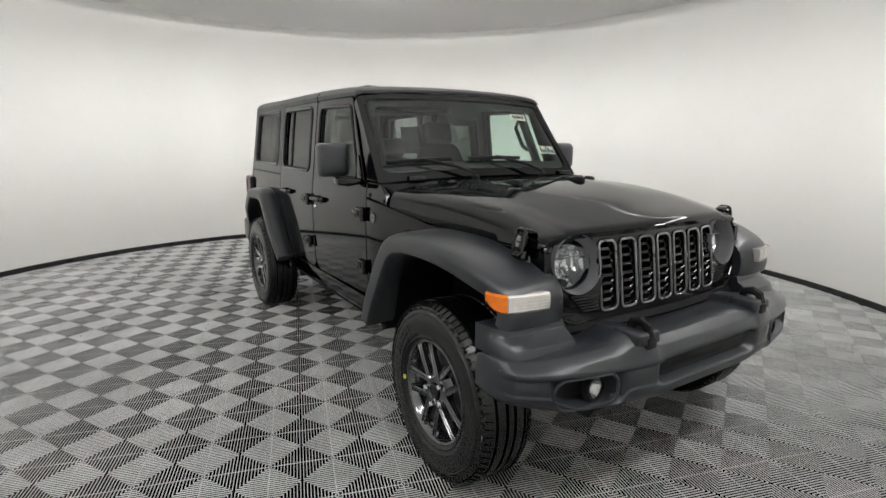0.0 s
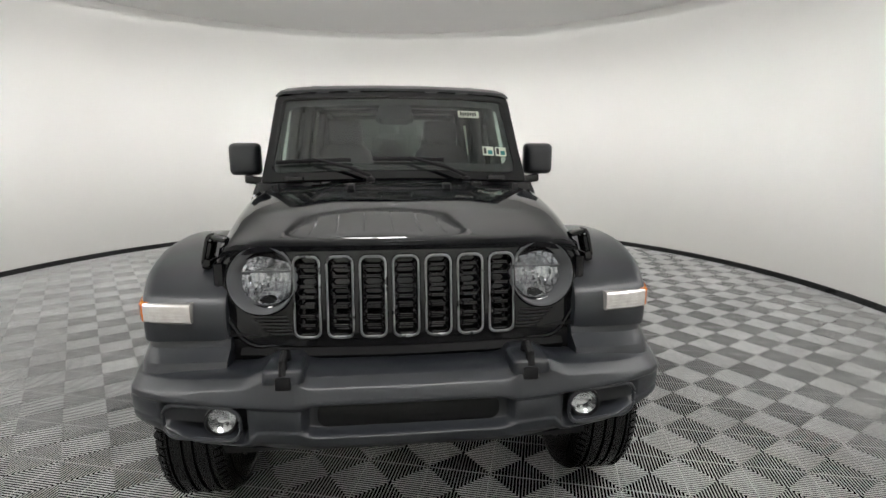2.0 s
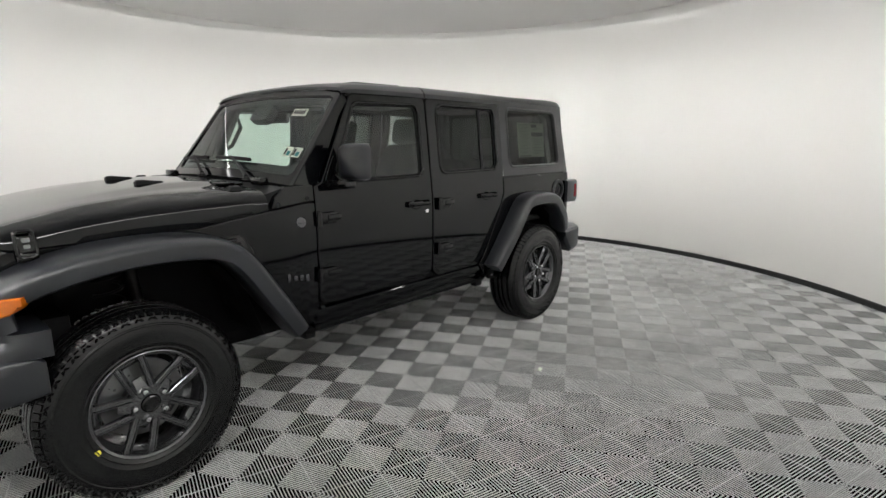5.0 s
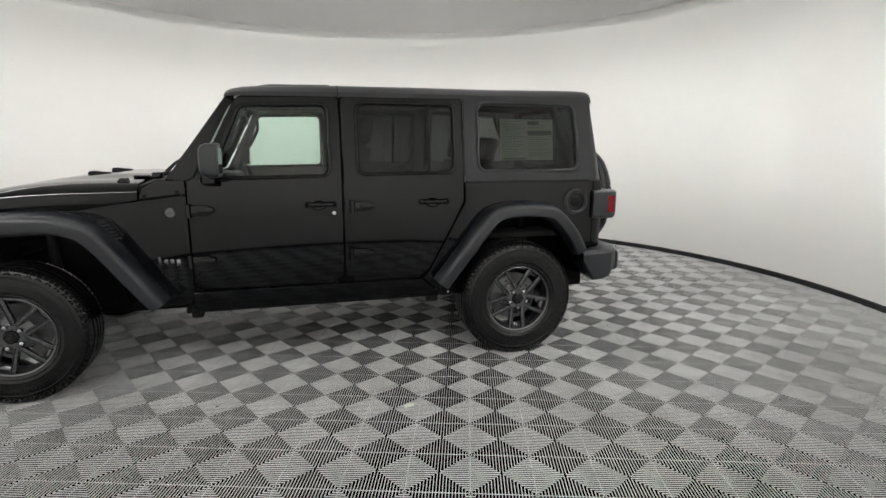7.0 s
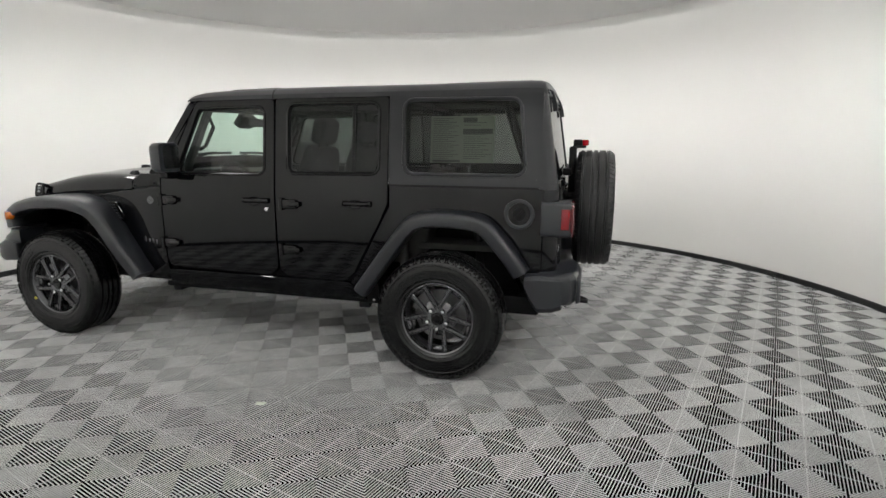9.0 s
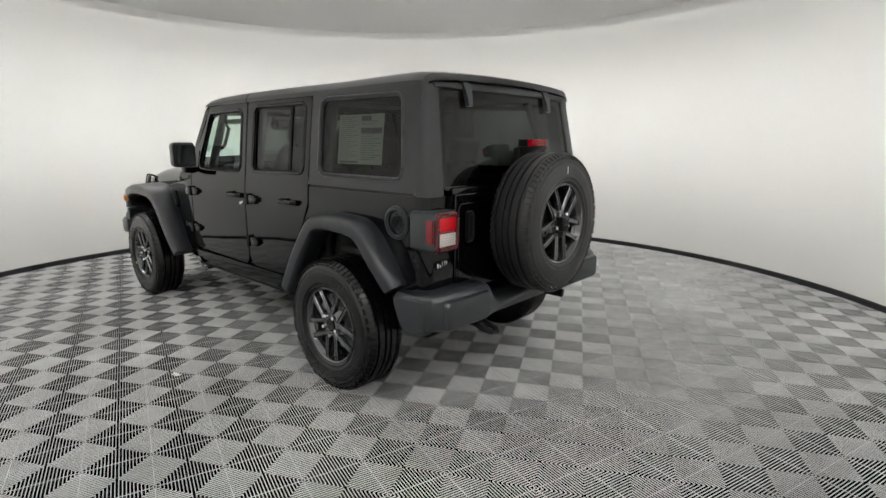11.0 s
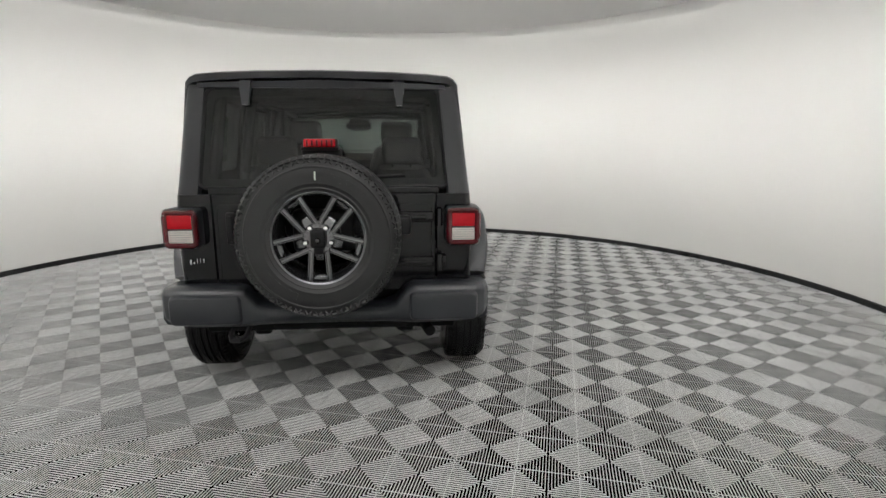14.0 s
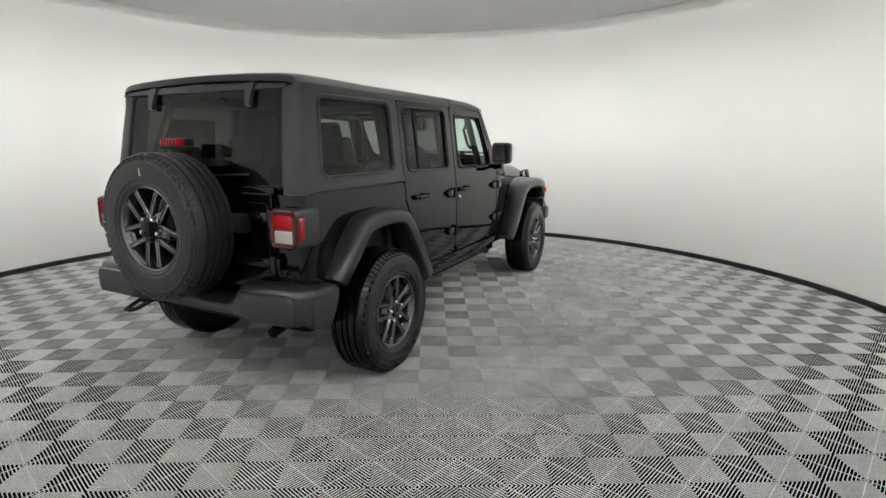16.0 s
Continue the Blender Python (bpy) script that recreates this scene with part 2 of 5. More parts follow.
# ---- the round room ----
ROOM, TOP = 4.44, 3.115
bm = bmesh.new()
bmesh.ops.create_circle(bm, cap_ends=True, segments=128, radius=4.75, matrix=Matrix.Translation((*AXIS, -0.0054)))
floor = tagged(part("floor", bm, SUBFLOOR), "dark subfloor under open ribbed grey tiles", "floor", kind="structure")
centre = Matrix.Translation((*AXIS, 0))
tagged(part("wall", revolve([(ROOM, -0.0054), (ROOM, TOP + 0.95), (ROOM + 0.12, TOP + 0.95), (ROOM + 0.12, -0.0054), (ROOM, -0.0054)], 160, centre @ pose(0, 0, 0, 90))
            , WALL), "round cream-painted wall, plain and smooth", "wall", kind="structure")
tagged(part("baseboard", revolve([(ROOM, -0.004), (ROOM - 0.014, -0.004), (ROOM - 0.014, 0.05), (ROOM - 0.006, 0.056), (ROOM, 0.056)], 160, centre @ pose(0, 0, 0, 90)), BASE),
       "low black baseboard round the wall", "baseboard", kind="structure")
COVE = 3.03
# Rim gap and raised middle are made up, shaped for the hidden lamps' light.
tagged(part("ceiling", revolve([(0, COVE + 0.80), (0.6, COVE + 0.78), (1.2, COVE + 0.68), (1.8, COVE + 0.48), (2.3, COVE + 0.27), (2.7, COVE + 0.14), (3.0, COVE + 0.09), (3.4, COVE + 0.04), (3.8, COVE + 0.012), (3.97, COVE), (3.995, COVE + 0.006), (4.0, COVE + 0.02), (3.97, COVE + 0.04), (3.4, COVE + 0.075), (2.7, COVE + 0.19), (2.3, COVE + 0.32), (1.8, COVE + 0.53), (1.2, COVE + 0.73), (0, COVE + 0.86)], 128,
                               centre @ pose(0, 0, 0, 90)), CEILING), "round grey ceiling dish over the room, its unseen middle domed to spread light", "ceiling", kind="structure")
# Added slab, never in view, that closes the room above the lamps.
tagged(part("ceiling_slab", revolve([(0, TOP + 0.85), (ROOM + 0.12, TOP + 0.85), (ROOM + 0.12, TOP + 0.95), (0, TOP + 0.95)], 96, centre @ pose(0, 0, 0, 90)), UNSEEN_GREY), "plain grey slab added out of view above the ceiling dish", "ceiling", kind="structure")
def area_lamp(name, face, long, wide, power, spread):
    light = bpy.data.lights.new(name, "AREA")
    light.shape, light.size, light.size_y, light.energy, light.color = "RECTANGLE", long, wide, power, (1, 0.988, 0.972)
    light.spread = radians(spread)
    new(name, light).matrix_world = face @ Matrix.Translation((0, 0, -0.012))


# Added strips, out of view above the rim, to light floor and car.
for i in range(COVE_LAMPS):
    a = 2 * math.pi * (i + 0.5) / COVE_LAMPS
    out = Vector((math.cos(a), math.sin(a), 0))
    spot = Vector((*AXIS, COVE + 0.13)) + out * (ROOM - 0.26)
    face = look(spot, spot - 0.42 * out - Vector((0, 0, 0.9)))
    area_lamp("cove_light", face, 1.08, 0.12, COVE_POWER, 96)
    lamp = thing("cove_lamp", "long white strip lamp added out of view above the ceiling rim", "lamp", "cove lamps")
    lamp.matrix_world = face
    part("housing", rbox(-0.55, 0.55, -0.066, 0.066, 0.0, 0.05, 0.008), WHITE, lamp)
    part("tube", rbox(-0.545, 0.545, -0.06, 0.06, -0.008, 0.002, 0.002), LAMP, lamp)
# Added unseen strips that brighten the band of wall just below the rim.
for i in range(RIM_LAMPS):
    a = 2 * math.pi * (i + 0.5) / RIM_LAMPS
    out = Vector((math.cos(a), math.sin(a), 0))
    spot = Vector((*AXIS, COVE + 0.092)) + out * 3.74
    face = look(spot, spot + out)
    area_lamp("rim_light", face, 1.9, 0.03, RIM_POWER, 150)
    lamp = thing("rim_lamp", "thin white strip lamp added out of view on top of the ceiling dish", "lamp", "rim lamps")
    lamp.matrix_world = face
    part("housing", rbox(-0.96, 0.96, -0.024, 0.02, 0.0, 0.04, 0.006), WHITE, lamp)
    part("tube", rbox(-0.95, 0.95, -0.016, 0.016, -0.006, 0.002, 0.002), LAMP, lamp)
# Added unseen lamps: outward for even walls, upward to brighten the dish.
for i in range(WASH_LAMPS):
    a = 2 * math.pi * (i + 0.5) / WASH_LAMPS
    out = Vector((math.cos(a), math.sin(a), 0))
    spot = Vector((*AXIS, COVE - 0.10)) + out * 0.9
    face = look(spot, spot + out - Vector((0, 0, 0.41)))
    area_lamp("wash_light", face, 0.25, 0.14, WASH_POWER, 58)
    area_lamp("up_light", look(spot + Vector((0, 0, 0.13)) + 0.05 * out, spot + Vector((0, 0, 0.30)) + 1.2 * out), 0.2, 0.05, UP_POWER, 64)
    area_lamp("up_light", look(spot + Vector((0, 0, 0.17)), spot + Vector((0, 0, 1)) + 0.8 * out), 0.2, 0.05, UP_POWER * 1.5, 180)
    lamp = thing("wall_washer", "slim white lamp added out of view under the ceiling, turned to the wall", "lamp", "wall washers")
    lamp.matrix_world = face
    part("housing", rbox(-0.14, 0.14, -0.08, 0.08, 0.0, 0.06, 0.008), WHITE, lamp)
    part("diffuser", rbox(-0.13, 0.13, -0.07, 0.07, -0.006, 0.002, 0.002), LAMP, lamp)
    part("bracket", rbox(-0.005, 0.005, 0.06, 0.84, 0.035, 0.045, 0.002), UNSEEN_GREY, lamp)

# ---- the car: x ahead, y to its left, origin on the floor midway between the axles ----
suv = thing("suv", "black four-door off-road car with dark grey plastic wheel flares", "car")
SIDE_Z = (0.40, 0.50, 0.62, 0.80, 1.00, 1.12, 1.20, 1.25, 1.50, 1.70, 1.78)
SIDE_Y = (0.735, 0.762, 0.778, 0.786, 0.786, 0.781, 0.773, 0.766, 0.738, 0.713, 0.703)
LEVELS = (0.50, 0.56, 0.62, 0.71, 0.80, 0.90, 1.00, 1.06, 1.12, 1.16, 1.20, 1.25, 1.35, 1.50, 1.60, 1.70)


def side_y(z):
    return float(np.interp(z, SIDE_Z, SIDE_Y))


def on_side(x, z, d=0.0):
    return Vector((x, side_y(z) - d, z))


def fender_y(x, z):
    """The engine bay's flank, which narrows towards the nose."""
    t = min(max((x - 0.66) / 1.25, 0), 1)
    return side_y(z) * (1 - t) + (0.655 + 0.02 * (1.06 - z)) * t


# wheel houses, floor pan and everything dark inside the shell
for x0, x1, y0, y1, z0, z1, name in ((-2.10, 0.62, -0.70, 0.70, 0.40, 0.52, "floor_pan"), (0.60, 1.70, -0.46, 0.46, 0.42, 1.0, "engine_block"), (-2.12, -1.05, -0.52, 0.52, 0.50, 0.80, "fuel_tank"),
                                     (-2.05, 1.9, 0.36, 0.46, 0.36, 0.46, "frame_rail"), (-2.05, 1.9, -0.46, -0.36, 0.36, 0.46, "frame_rail")):
    part(name, rbox(x0, x1, y0, y1, z0, z1, 0.02), UNDER, suv)
for side in (1, -1):
    for path in ([(0.92, 0.50), (1.0, 0.75), (1.12, 0.90), (1.30, 0.955), (1.70, 0.955), (1.84, 0.90), (1.93, 0.80)],
                 [(-0.98, 0.50), (-1.10, 0.74), (-1.22, 0.90), (-1.34, 0.955), (-1.68, 0.955), (-1.80, 0.90), (-1.93, 0.74), (-2.0, 0.56)]):
        part("wheel_liner", flip(loft([[(x, y, z) for y in (0.44, 0.60, 0.76, 0.80)] for x, z in path], False), side), UNDER, suv)
        part("wheel_house", flip(sheet([(path[0][0], 0.42)] + path + [(path[-1][0], 0.42)]), side), UNDER, suv).location.y = side * 0.45
for x in (1.504, -1.504):
    part("axle", join(tube([(x, -0.70, 0.385), (x, 0.70, 0.385)], 0.042, n=14), revolve([(0, -0.14), (0.09, -0.12), (0.14, -0.03), (0.14, 0.05), (0.08, 0.13), (0, 0.14)], 20, pose(x, 0.12 if x < 0 else -0.2, 0.385))), UNDER, suv)
for side in (1, -1):
    for x in (1.36, -1.72):
        part("shock_absorber", tube([(x, side * 0.52, 0.36), (x + 0.05, side * 0.50, 0.92)], 0.03, n=12), TRIM, suv)
    part("coil_spring", tube([(1.5 + 0.06 * math.cos(i * 0.7), side * 0.5 + 0.06 * math.sin(i * 0.7), 0.45 + i * 0.0075) for i in range(62)], 0.008, n=6), TRIM, suv)
part("muffler", join(rbox(-2.12, -1.95, -0.45, 0.35, 0.40, 0.52, 0.05, 3), tube([(-2.0, -0.5, 0.44), (-2.22, -0.55, 0.42)], 0.03, n=12)), UNDER, suv)
part("tow_hook", join(tube([(-2.24, 0.50, 0.50), (-2.33, 0.50, 0.465), (-2.38, 0.48, 0.455), (-2.385, 0.44, 0.455), (-2.35, 0.42, 0.46), (-2.24, 0.42, 0.49)], 0.013), rbox(-2.28, -2.16, 0.43, 0.51, 0.47, 0.53, 0.01)), TRIM, suv)

# rockers, cowl sides and rear quarters
for side in (1, -1):
    part("rocker_panel", flip(panel(fillet([(0.585, 0.43), (0.585, 0.545, 0.01), (-0.86, 0.545, 0.01), (-0.98, 0.43)], 2), (), on_side, 0.05, (0.47, 0.50, 0.52)), side), PAINT, suv)
    part("rocker_flange", flip(rbox(-0.99, 0.64, 0.68, 0.735, 0.405, 0.44, 0.01), side), UNDER, suv)
    part("body_mount", flip(rbox(-0.98, -0.90, 0.66, 0.72, 0.36, 0.45, 0.012), side), TRIM, suv)
    part("body_mount", flip(rbox(0.55, 0.62, 0.60, 0.70, 0.36, 0.44, 0.012), side), TRIM, suv)
    part("front_fender", flip(panel(fillet([(0.573, 0.545, 0.01), (0.60, 0.47), (0.76, 0.47, 0.02), (0.955, 0.82), (1.08, 0.95), (1.90, 0.90), (1.90, 1.05), (1.65, 1.055), (1.168, 1.069), (0.835, 1.118), (0.822, 1.123), (0.60, 1.145), (0.573, 1.14)], 3), (),
                                    lambda x, z, d: Vector((x, fender_y(x, z) - d, z)), 0.03, (0.56, 0.62, 0.71, 0.8, 0.9, 1.0, 1.06), (0.66, 0.75, 0.9, 1.1, 1.3, 1.5, 1.7)), side), PAINT, suv)
    part("cowl_side", flip(panel(fillet([(0.573, 1.148), (0.60, 1.152), (0.824, 1.13), (0.80, 1.19, 0.03), (0.74, 1.235, 0.02), (0.573, 1.235)], 3), (), on_side, 0.05, (1.16, 1.18, 1.2, 1.22)), side), PAINT, suv)
    for x, z in ((0.615, 1.168), (0.79, 1.148)):
        part("cowl_bolt", flip(revolve([(0, 0.006), (0.011, 0.005), (0.013, 0)], 12, pose(x, side_y(z), z)), side), TRIM, suv)
    part("rear_quarter", flip(panel(fillet([(-1.157, 1.188, 0.005), (-1.157, 1.06, 0.03), (-1.105, 0.965), (-0.915, 0.605), (-0.868, 0.548), (-0.98, 0.44), (-1.02, 0.46), (-1.10, 0.72), (-1.24, 0.93), (-1.76, 0.95), (-1.88, 0.84), (-2.01, 0.60), (-2.11, 0.58), (-2.11, 1.188)], 3), (),
                                    on_side, 0.03, LEVELS), side), PAINT, suv)
    # rounded rear corner of the tub, down to the bumper
    secs = []
    for z in (0.58, 0.70, 0.80, 0.90, 1.0, 1.12, 1.188):
        y, xr = side_y(z), -2.195
        secs.append([(-2.112, y, z)] + [(-2.125 - 0.07 * math.sin(a), y - 0.045 + 0.045 * math.cos(a), z) for a in np.linspace(0.1, math.pi / 2, 7)] + [(xr, 0.592, z), (-2.16, 0.592, z), (-2.10, y - 0.04, z)])
    part("rear_corner", flip(loft(secs), side), PAINT, suv)

def spread(points, n):
    """Evenly spaced points on a smooth curve through the given ones."""
    pts = [Vector((*p, 0)) if len(p) == 2 else Vector(p) for p in points]
    out = []
    for i in range(len(pts) - 1):
        p0, p1, p2, p3 = pts[max(i - 1, 0)], pts[i], pts[i + 1], pts[min(i + 2, len(pts) - 1)]
        for j in range(n):
            t = j / n
            out.append(0.5 * (2 * p1 + (p2 - p0) * t + (2 * p0 - 5 * p1 + 4 * p2 - p3) * t * t + (3 * p1 - p0 - 3 * p2 + p3) * t ** 3))
    return out + [pts[-1]]


# bonnet: a long shell that narrows and drops to the nose, with a raised middle
HX = (0.835, 0.90, 1.00, 1.15, 1.30, 1.45, 1.60, 1.72, 1.81, 1.87, 1.905, 1.925)
HE = (1.126, 1.116, 1.102, 1.084, 1.076, 1.071, 1.066, 1.062, 1.060, 1.060, 1.065, 1.078)
HC = (1.246, 1.247, 1.248, 1.2455, 1.2355, 1.2185, 1.1945, 1.170, 1.151, 1.137, 1.126, 1.110)
HW = (0.765, 0.757, 0.745, 0.728, 0.712, 0.698, 0.685, 0.675, 0.667, 0.658, 0.648, 0.636)
secs = []
lines = [spread(list(zip(HX, row)), 3) for row in (HE, HC, HW)]
for x, e, c, w in [(p.x, p.y, q.y, r.y) for p, q, r in zip(*lines)]:
    row = []
    bulge = 0.018 * min(1, max(0, (1.62 - x) / 0.5))
    for s in range(-16, 17):
        t = abs(s) / 16
        if t < 0.40:
            y, z = t / 0.40 * 0.30, c + bulge * 0.4
        elif t < 0.55:
            k = (t - 0.40) / 0.15
            y, z = 0.30 + 0.17 * k, c + bulge * (0.4 - 1.2 * (3 * k * k - 2 * k ** 3))
        elif t < 0.75:
            k = (t - 0.55) / 0.20
            y, z = 0.47 + (w - 0.10 - 0.47) * k, c - bulge * 0.8 - 0.012 * k * k
        else:
            k = (t - 0.75) / 0.25
            a = k * math.pi / 2
            top = c - bulge * 0.8 - 0.012
            y, z = w - 0.10 + 0.10 * math.sin(a), e + (top - e) * math.cos(a) ** 0.75
        row.append((x - 0.10 * y * y * (x - 0.83) / 1.1, math.copysign(y, s), z))
    secs.append(row)
bm = loft(secs, False)
got = bmesh.ops.extrude_face_region(bm, geom=bm.faces[:], use_keep_orig=True)
for g in got["geom"]:
    if isinstance(g, bmesh.types.BMVert):
        g.co += Vector((-0.006, -0.012 * (1 if g.co.y > 0 else -1) * (abs(g.co.y) > 0.55), -0.02))
bonnet = part("bonnet", bm, PAINT, suv, "gloss black bonnet with a raised middle", sharp=40)
for side in (1, -1):
    lean = Matrix.Translation((1.80, 0.690, 1.075)) @ pose(0, 0, 0, 14, 0, 6)
    latch = part("bonnet_latch", flip(join(rbox(-0.036, 0.036, -0.018, 0.012, -0.060, -0.020, 0.009, 2, lean), rbox(-0.030, 0.030, -0.010, 0.016, -0.030, 0.040, 0.008, 2, lean),
                                           tube([lean @ Vector((a, 0.010, b)) for a, b in rrect(-0.030, 0.030, -0.045, 0.058, 0.018)], 0.0075, True), rbox(-0.024, 0.024, -0.05, 0.006, 0.046, 0.064, 0.007, 2, lean)), side), GLOSS, suv, "black rubber bonnet latch with a wire loop")
    part("latch_mark", flip(join(rbox(-0.013, 0.013, 0.014, 0.0185, 0.012, 0.030, 0.003, 1, lean), rbox(-0.011, 0.011, 0.014, 0.0185, -0.012, 0.004, 0.003, 1, lean)), side), SILVER, latch)
    part("washer_nozzle", flip(loft([[(x, 0.225 + a, z) for a, z in rrect(-w, w, 1.240, t, 0.006)] for x, w, t in ((1.115, 0.008, 1.256), (1.125, 0.011, 1.260), (1.17, 0.013, 1.264), (1.215, 0.018, 1.270), (1.24, 0.019, 1.269), (1.252, 0.014, 1.262))]), side), TRIM, bonnet)
    part("bonnet_bumper", flip(loft([[(0.90, 0.60, 1.205), (0.90, 0.66, 1.195), (0.99, 0.64, 1.195), (0.99, 0.60, 1.205)], [(0.91, 0.61, 1.245), (0.91, 0.645, 1.24), (0.955, 0.64, 1.24), (0.955, 0.61, 1.245)]]), side), TRIM, bonnet)
    part("bonnet_hinge", flip(join(rbox(0.84, 0.93, 0.40, 0.45, 1.235, 1.25, 0.005), rbox(0.79, 0.85, 0.405, 0.445, 1.225, 1.245, 0.005)), side), GLOSS, bonnet)

# cowl with its vents, wipers and the windscreen
cowl = part("cowl", loft([[(0.60, -0.77, 1.205), (0.74, -0.76, 1.232), (0.835, -0.73, 1.20), (0.86, -0.72, 1.12), (0.60, -0.76, 1.10)],
                          [(0.60, -0.4, 1.215), (0.75, -0.4, 1.242), (0.84, -0.4, 1.222), (0.87, -0.4, 1.12), (0.60, -0.4, 1.10)],
                          [(0.60, 0.4, 1.215), (0.75, 0.4, 1.242), (0.84, 0.4, 1.222), (0.87, 0.4, 1.12), (0.60, 0.4, 1.10)],
                          [(0.60, 0.77, 1.205), (0.74, 0.76, 1.232), (0.835, 0.73, 1.20), (0.86, 0.72, 1.12), (0.60, 0.76, 1.10)]]), TRIM, suv)
for i in range(9):
    part("cowl_slat", rbox(0.765, 0.80, -0.16 + i * 0.038, -0.135 + i * 0.038, 1.228, 1.246, 0.004), GLOSS, cowl)
for y in (-0.56, 0.56):
    part("frame_bracket", rbox(0.735, 0.785, y - 0.05, y + 0.05, 1.235, 1.275, 0.008), GLOSS, suv)

W0, W1 = Vector((0.7085, 0, 1.245)), Vector((0.325, 0, 1.757))
WV = (W1 - W0).normalized()
WN = Vector((WV.z, 0, -WV.x))
WL = (W1 - W0).length


def on_screen(a, b, d=0.0):
    """The windscreen's slope: a to the left, b up along it; it bows a little."""
    return W0 + Vector((0, a, 0)) + WV * b + WN * (0.012 - 0.070 * a * a - d)


screen = fillet([(-0.695, 0.066, 0.05), (0.695, 0.066, 0.05), (0.672, WL - 0.048, 0.05), (-0.672, WL - 0.048, 0.05)])
acuts = (-0.6, -0.45, -0.3, -0.15, 0, 0.15, 0.3, 0.45, 0.6)
windscreen = part("windscreen_frame", panel(fillet([(-0.752, 0, 0.02), (0.752, 0, 0.02), (0.712, WL, 0.05), (-0.712, WL, 0.05)]), [screen], on_screen, 0.05, acuts=acuts, edge=0.008), PAINT, suv)
glass = part("windscreen_glass", panel(fillet([(-0.701, 0.060, 0.05), (0.701, 0.060, 0.05), (0.670, WL - 0.042, 0.05), (-0.670, WL - 0.042, 0.05)]), (), lambda a, b, d: on_screen(a, b, d + 0.010), 0, acuts=acuts, edge=0), CLEAR, windscreen, "clear windscreen with stickers")
glass.visible_shadow = False
part("glass_border", panel(fillet([(-0.700, 0.062, 0.05), (0.700, 0.062, 0.05), (0.669, WL - 0.044, 0.05), (-0.669, WL - 0.044, 0.05)]),
                           [fillet([(-0.655, 0.125, 0.05), (0.655, 0.125, 0.05), (0.628, WL - 0.095, 0.05), (-0.628, WL - 0.095, 0.05)])], lambda a, b, d: on_screen(a, b, d + 0.0155), 0.002, acuts=acuts, edge=0), TRIM, windscreen)
part("sensor_housing", panel(rrect(-0.10, 0.10, WL - 0.20, WL - 0.09, 0.03), (), lambda a, b, d: on_screen(a, b, d + 0.02), 0.05, edge=0), TRIM, windscreen)
part("screen_sticker", panel(rrect(0.385, 0.515, WL - 0.185, WL - 0.135, 0.003, 2), (), lambda a, b, d: on_screen(a, b, d + 0.004), 0.002, edge=0), PAPER, windscreen, "small white paper sticker with handwriting")
for i in range(7):
    part("sticker_writing", panel(rrect(0.398 + i * 0.015, 0.408 + i * 0.015, WL - 0.172 - 0.004 * (i % 2), WL - 0.148 + 0.004 * (i % 3 == 0), 0.003, 2), (), lambda a, b, d: on_screen(a, b, d + 0.0025), 0.001, edge=0), INK, windscreen)
for y0 in (0.515, 0.592):
    part("inspection_sticker", panel(rrect(y0, y0 + 0.066, 0.180, 0.243, 0.003, 2), (), lambda a, b, d: on_screen(a, b, d + 0.004), 0.002, edge=0), PAPER, windscreen, "square inspection sticker with dark print")
    part("sticker_print", panel(rrect(y0 + 0.006, y0 + 0.022, 0.190, 0.233, 0.002, 2), (), lambda a, b, d: on_screen(a, b, d + 0.0025), 0.001, edge=0), INK, windscreen)
    part("sticker_colour", panel(rrect(y0 + 0.03, y0 + 0.058, 0.187, 0.215, 0.002, 2), (), lambda a, b, d: on_screen(a, b, d + 0.0025), 0.001, edge=0), TEAL, windscreen)
for y0, y1, py in ((-0.675, -0.195, -0.145), (-0.135, 0.335, 0.392)):
    pivot = Vector((0.745, py, 1.272))
    mid = on_screen((y0 + y1) / 2 - 0.03, 0.132, -0.028)
    wiper = part("wiper", tube([pivot, pivot.lerp(mid, 0.35) + Vector((0.0, 0, 0.012)), mid], [0.012, 0.010, 0.008], n=8), TRIM, suv)
    part("blade", tube([on_screen(y0, 0.130, -0.012), on_screen((y0 + y1) / 2, 0.130, -0.013), on_screen(y1 - 0.06, 0.127, -0.012)], 0.0075, n=6, flat=1.6), TRIM, wiper)
    part("pivot_cap", revolve([(0, 0.02), (0.018, 0.016), (0.024, 0)], 14, Matrix.Translation(pivot - Vector((0, 0, 0.02))) @ pose(0, 0, 0, 90)), TRIM, wiper)

for side in (1, -1):
    part("windscreen_pillar", flip(panel([(0.575, 1.226), (0.682, 1.240), (0.318, 1.722), (0.268, 1.736), (0.528, 1.248)], (), lambda a, b, d: on_side(a, b, d + 0.012), 0.05, LEVELS, edge=0.004), side), PAINT, suv)

# doors
FRONT_DOOR = fillet([(0.566, 0.57, 0.05), (0.566, 1.225, 0.0), (0.515, 1.245, 0.03), (0.262, 1.727, 0.05), (-0.341, 1.738, 0.03), (-0.341, 0.60, 0.08), (-0.27, 0.553, 0.05)])
FRONT_HOLE = fillet([(0.432, 1.243, 0.04), (0.245, 1.672, 0.05), (-0.268, 1.682, 0.05), (-0.268, 1.250, 0.05)])
REAR_DOOR = fillet([(-0.351, 0.60, 0.05), (-0.351, 1.738, 0.03), (-1.147, 1.738, 0.03), (-1.147, 1.072, 0.05), (-1.094, 0.96, 0.05), (-0.910, 0.62, 0.05), (-0.84, 0.553, 0.05), (-0.42, 0.553, 0.05)])
